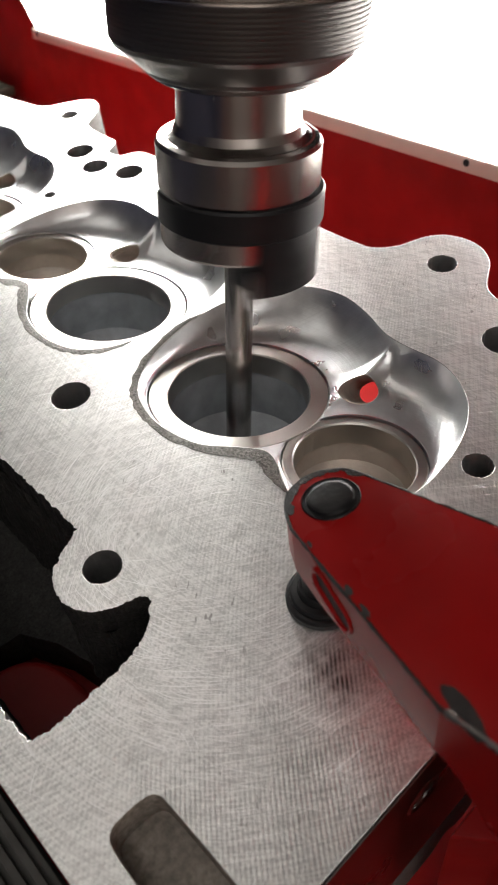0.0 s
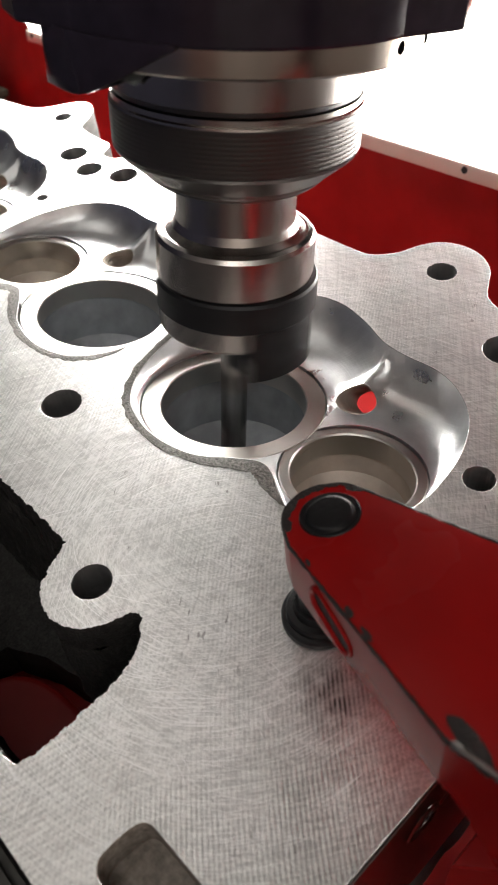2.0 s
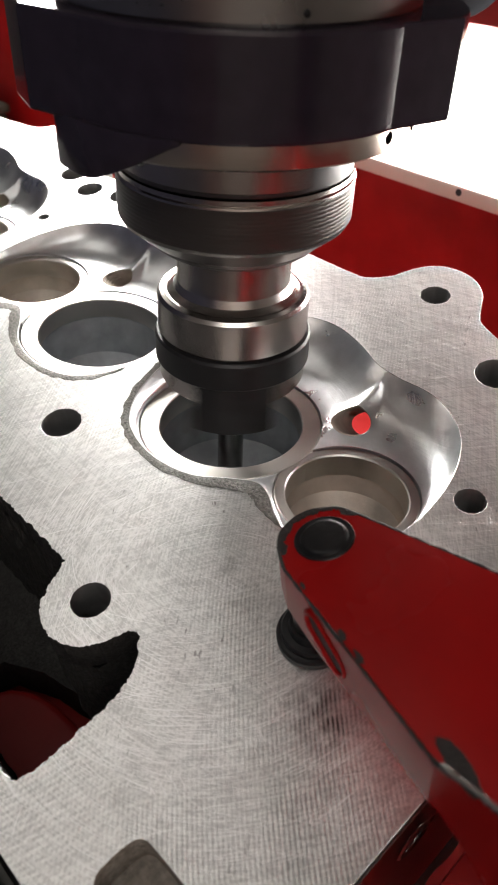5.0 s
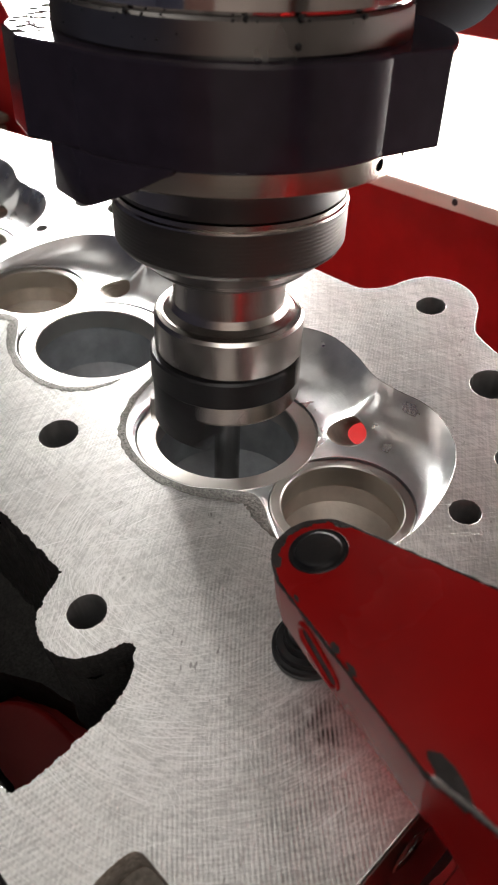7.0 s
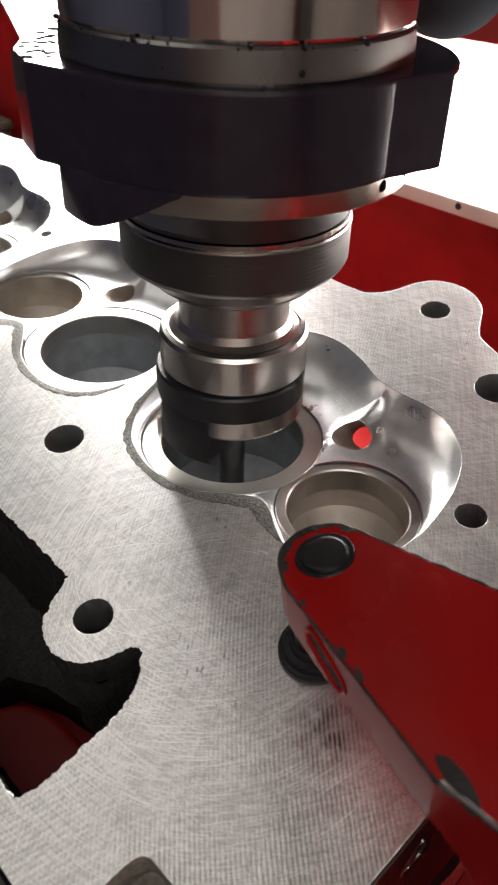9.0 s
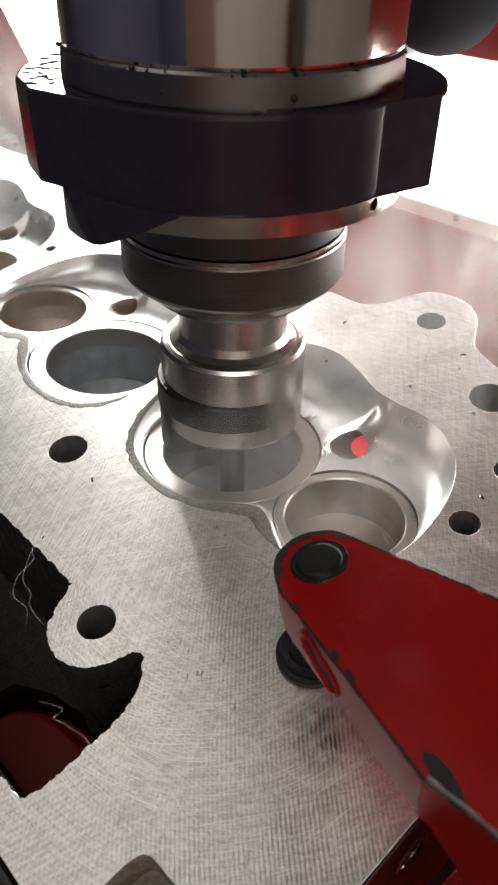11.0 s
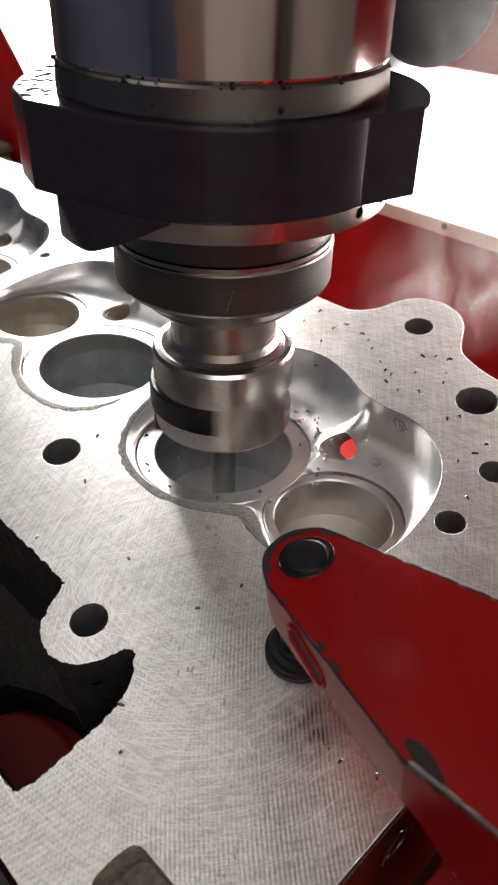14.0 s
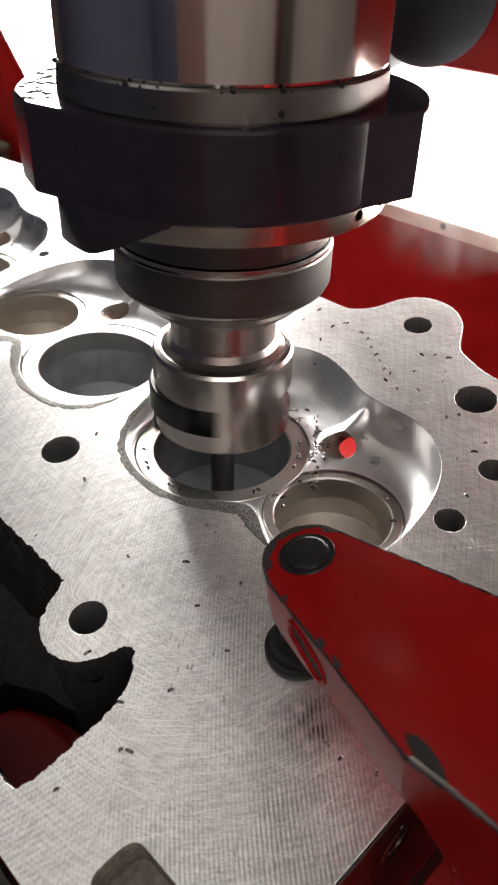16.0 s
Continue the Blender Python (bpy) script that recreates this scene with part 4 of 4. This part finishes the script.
swarf_meshes = []
for k in range(6):
    me = bpy.data.meshes.new("swarf_chip")
    b = sliver(k)
    bmesh.ops.recalc_face_normals(b, faces=b.faces)
    b.to_mesh(me)
    b.free()
    me.materials.append(SWARF)
    swarf_meshes.append(me)
FAR_CHIPS = [(-10.0, 60.5), (-8.2, 64.2), (-0.5, 64.0), (3.7, 62.5), (13.8, 56.0), (17.9, 53.7), (20.5, 53.3), (25.9, 58.6), (22.3, 66.8), (25.6, 69.5), (26.7, 48.4), (31.9, 52.1), (45.6, 47.6), (47.8, 50.5), (59.9, 40.7), (60.3, 45.6), (58.1, 35.3), (67.7, 25.6), (11.2, 57.7)]
NEAR_CHIPS = [(16.4, -48.0), (29.0, -38.9), (41.2, -45.6), (55.5, -48.9), (53.6, -64.1), (47.5, -73.7), (56.3, -80.0), (57.8, -78.9), (53.3, -94.3), (-7.8, -60.6), (-15.4, -39.6), (-28.4, -25.9), (44.2, -33.8), (32.0, -71.6), (86.4, -49.3), (90.3, -49.7), (97.3, -46.9), (59.2, 6.2), (53.0, 11.2)]
rnd = random.Random(21)
landings = [(x, y, 0.0, rnd.uniform(10.2, 14.4)) for x, y in FAR_CHIPS]
landings += [(x, y, 0.0, t) for (x, y), t in zip(NEAR_CHIPS, [13.2, 14.9, 13.9, 15.3, 14.2, 13.7, 13.0, 14.8, 15.4, 11.0, 10.8, 12.1, 11.3, 15.1, 12.4, 13.5, 12.0, 15.2, 14.6])]
edge_v = [Vector(p) for p in edge_a]
for k in range(34):
    a, r = radians(rnd.gauss(38, 26)), rnd.uniform(26.8, 33)
    x, y = I1.x + r * math.cos(a), I1.y + r * math.sin(a)
    landings.append((x, y, bowl_z(Vector((x, y)), edge_v), rnd.uniform(11.2, 15.0)))
for k in range(16):
    a = radians(rnd.uniform(-130, 60))
    landings.append((I1.x + 23.5 * math.cos(a), I1.y + 23.5 * math.sin(a), floor_z(I1.x + 23.5 * math.cos(a), I1.y + 23.5 * math.sin(a)) + 0.1, rnd.uniform(12.5, 15.4)))
for k in range(12):
    x, y = rnd.uniform(-25, 75), rnd.uniform(48, 72)
    if all(math.hypot(x - hx, y - hy) > hr + 1.5 for hx, hy, hr in HOLES):
        landings.append((x, y, 0.0, rnd.uniform(10.5, 14.5)))
swarf = []
for k, (x, y, z, t) in enumerate(landings):
    ob = tagged(new("swarf_chip", swarf_meshes[k % 6]), "tiny curled sliver of fresh steel swarf", "metal chip", "swarf chips on the deck")
    spot = HEAD @ pose(x * MM, y * MM, (z + 0.02) * MM, 0, 0, rnd.uniform(-88, 88))
    home = pose(rnd.uniform(-6, 6) * MM, 12 * MM, -33 * MM)
    way = (spot.translation - Vector((0, 0, 0))).normalized()
    flight = Matrix.Translation(way * 0.024 + Vector((0, 0, 0.012))) @ pose(0, 0, 0, 20, 10, 40)
    ob.matrix_basis = home
    swarf.append((ob, [(0.0, home), (t - 0.15, home), (t - 0.06, flight), (t, spot), (16.0, spot)]))


# ---- smoke: thin drifting veils and curls ----
def veil_material(name, density, scale, lo=0.42, hi=0.78):
    m = bpy.data.materials.new(name)
    m.use_nodes = True
    nt = m.node_tree
    nt.nodes.remove(nt.nodes["Principled BSDF"])
    out = nt.nodes["Material Output"]
    tc = nt.nodes.new("ShaderNodeTexCoord")
    n = nt.nodes.new("ShaderNodeTexNoise")
    n.inputs["Scale"].default_value, n.inputs["Detail"].default_value, n.inputs["Distortion"].default_value = scale, 2.0, 2.2
    mp = nt.nodes.new("ShaderNodeMapping")
    mp.inputs["Scale"].default_value, mp.inputs["Rotation"].default_value = (1.5, 1.0, 0.6), (0, 0.5, 0)
    nt.links.new(tc.outputs["Object"], mp.inputs["Vector"])
    nt.links.new(mp.outputs[0], n.inputs["Vector"])
    r = nt.nodes.new("ShaderNodeMapRange")
    for i, v in enumerate((lo, hi, 0.0, density)):
        r.inputs[i + 1].default_value = v
    nt.links.new(n.outputs["Fac"], r.inputs[0])
    # thins out to nothing at the sheet's rim
    ln = nt.nodes.new("ShaderNodeVectorMath")
    ln.operation = "LENGTH"
    nt.links.new(tc.outputs["UV"], ln.inputs[0])
    fade = nt.nodes.new("ShaderNodeMapRange")
    fade.interpolation_type = "SMOOTHSTEP"
    for i, v in enumerate((0.15, 1.0, 1.0, 0.0)):
        fade.inputs[i + 1].default_value = v
    nt.links.new(ln.outputs["Value"], fade.inputs[0])
    mul = nt.nodes.new("ShaderNodeMath")
    mul.operation = "MULTIPLY"
    nt.links.new(r.outputs[0], mul.inputs[0])
    nt.links.new(fade.outputs[0], mul.inputs[1])
    dif, tra, add, clear, mix = (nt.nodes.new("ShaderNode" + k) for k in ("BsdfDiffuse", "BsdfTranslucent", "MixShader", "BsdfTransparent", "MixShader"))
    for s in (dif, tra):
        s.inputs[0].default_value = (0.82, 0.82, 0.82, 1)
    nt.links.new(dif.outputs[0], add.inputs[1])
    nt.links.new(tra.outputs[0], add.inputs[2])
    nt.links.new(mul.outputs[0], mix.inputs[0])
    nt.links.new(clear.outputs[0], mix.inputs[1])
    nt.links.new(add.outputs[0], mix.inputs[2])
    nt.links.new(mix.outputs[0], out.inputs["Surface"])
    return m


VEIL = veil_material("smoke_veil", 0.40, 17, 0.12, 0.95)
VEIL_THIN = veil_material("thin_smoke_veil", 0.36, 24, 0.28, 0.9)
CURL = veil_material("smoke_curl", 0.17, 90, 0.2, 0.8)


def veil(w, h, seed):
    """A crumpled sheet of smoke, w by h millimetres, standing on its middle."""
    bm = bmesh.new()
    uv = bm.loops.layers.uv.new("uv")
    n = 18
    grid = [[None] * (n + 1) for _ in range(n + 1)]
    place_of = {}
    for i in range(n + 1):
        for j in range(n + 1):
            u, v = 2 * i / n - 1, 2 * j / n - 1
            d = 9 * noise.noise((u * 1.3 + seed, v * 1.3, seed * 3.1)) + 3 * noise.noise((u * 4, v * 4 + seed, 0))
            vert = bm.verts.new((u * w / 2 * MM, d * MM, v * h / 2 * MM))
            grid[i][j] = vert
            place_of[vert] = (u, v)
    for i in range(n):
        for j in range(n):
            f = bm.faces.new((grid[i][j], grid[i + 1][j], grid[i + 1][j + 1], grid[i][j + 1]))
            for l in f.loops:
                l[uv].uv = place_of[l.vert]
    return bm


def curl(seed, length, wander):
    rnd = random.Random(seed)
    pts, p = [], Vector((0, 0, 0))
    ph = [rnd.uniform(0, 6.3) for _ in range(4)]
    lean = rnd.uniform(-0.7, 0.7)
    for i in range(40):
        f = i / 39
        pts.append((wander * (math.sin(f * 7 + ph[0]) + 0.5 * math.sin(f * 15 + ph[1])  + 0.12 * math.sin(f * 31 + ph[3])) * (0.3 + f) + lean * (f - 0.5) * length, 0.5 * wander * math.sin(f * 9 + ph[2]), (f - 0.5) * length))
    return tube(pts, lambda f: 0.22 * (1 - 0.7 * abs(2 * f - 1)), 6)


PARK = bed(-160, 0, -52)
smoke = []


def puff(bm, mat, rows, label, park_turn=90):
    ob = part("smoke_wisp", bm, mat, smooth=60)
    tagged(ob, label, "smoke", "smoke wisps")
    home = Matrix.Translation(PARK) @ pose(0, 0, 0, park_turn, 0, 0)
    ob.matrix_basis = home
    t0 = rows[0][0]
    last = [between([(r[0], r[k]) for r in rows], 16.0) for k in range(1, 5)]
    rows = [r for r in rows if r[0] < 15.95] + [(16.0, *last)]
    smoke.append((ob, [(0.0, home), (t0 - 0.6, home)] + [(t, pose(x * MM, y * MM, z * MM, 0, 0, rz)) for t, x, y, z, rz in rows]))


HAZE, WISP = "pale backlit veil of cutting smoke", "thin white curl of cutting smoke"
# over the far deck and the red panel
puff(veil(190, 130, 1), VEIL, [(10.2, 60, 60, 10, 20), (11.3, 75, 70, 42, 25), (12.5, 88, 82, 58, 30), (13.2, 100, 92, 66, 32), (14.2, 120, 110, 120, 36), (16, 130, 120, 260, 40)], HAZE)
puff(veil(150, 120, 2), VEIL, [(10.4, 40, 30, 5, 10), (11.3, 70, 30, 30, 12), (12.5, 80, 36, 48, 16), (13.2, 86, 44, 66, 18), (14.0, 110, 60, 150, 20), (16, 120, 70, 300, 25)], HAZE)
puff(veil(170, 110, 3), VEIL, [(10.3, -60, 110, 20, -20), (11.3, -90, 120, 66, -25), (12.5, -100, 130, 84, -28), (13.5, -105, 140, 100, -30), (14.5, -110, 150, 210, -30), (16, -110, 150, 330, -34)], HAZE)
# round the cutter and the spindle
puff(veil(80, 70, 4), VEIL_THIN, [(10.2, 6, -42, 2, 0), (11.3, 4, -43, 16, 5), (12.2, 6, -43, 24, 9), (12.7, 4, -44, 52, 12), (13.2, 2, -46, 110, 14), (14.0, -4, -50, 240, 20), (16, -6, -60, 420, 30)], HAZE)
puff(veil(90, 80, 5), VEIL_THIN, [(10.6, 30, -50, 10, 10), (11.6, 26, -52, 60, 12), (12.5, 22, -54, 84, 14), (13.1, 20, -55, 98, 15), (13.7, 14, -56, 150, 18), (14.2, 8, -58, 250, 20), (16, 6, -60, 400, 22)], HAZE)
puff(veil(70, 60, 6), VEIL_THIN, [(12.6, 16, -42, 4, -8), (13.5, 14, -43, 12, -4), (14.3, 12, -44, 18, 0), (14.9, 10, -46, 60, 4), (15.4, 8, -42, 170, 8), (16, 8, -46, 320, 8)], HAZE)
puff(veil(120, 80, 7), VEIL_THIN, [(13.0, 90, 80, -6, 20), (14.2, 96, 92, 18, 24), (15.0, 100, 100, 34, 26), (16, 104, 112, 44, 28)], HAZE)
# curls
for k, (t0, x, y, z, turn, length, wander) in enumerate([(10.6, 10, -40, 8, 0, 34, 2.6), (10.6, -46, -60, 0, 10, 40, 2.2), (10.8, -40, -64, -2, -20, 34, 1.8), (10.9, -50, -54, 6, 30, 30, 2.4), (10.7, -30, -92, -2, 10, 30, 2.4), (10.6, 4, -60, 6, 5, 30, 2.2), (10.9, 14, -50, 10, 40, 26, 2.6), (11.4, -2, -44, 12, -15, 24, 1.6), (10.9, 40, -48, 14, 15, 22, 2.4), (11.0, 62, 24, 24, 10, 50, 5.0), (12.0, 2, -28, 10, 0, 30, 2.0),
                                                        (12.9, -4, -30, 20, 20, 36, 3.0), (13.3, 4, -30, 30, 45, 44, 3.2), (13.0, 70, -60, 36, 15, 26, 2.0)] ):
    puff(curl(k, length, wander), CURL, [(t0, x, y, z - 14, turn), (t0 + 0.7, x + 1, y, z, turn + 14), (t0 + 1.5, x + 3, y + 2, z + 14, turn + 30), (t0 + 2.6, x + 6, y + 4, z + 140, turn + 46), (t0 + 5.5, x + 8, y + 6, z + 330, turn + 60)], WISP)


def motions():
    walk(quill, [(t, feed_pose(t)) for t in key_steps(0, 16)[::5] + [16.0]])
    for ob, rows in swarf + smoke:
        walk(ob, rows)
    walk(cutter, [(t, feed_pose(t) @ pose(0, 0, 0, 0, 0, between(SPIN, t) + 10 - 3600 * t)) for t in key_steps(0, 16)])


motions()
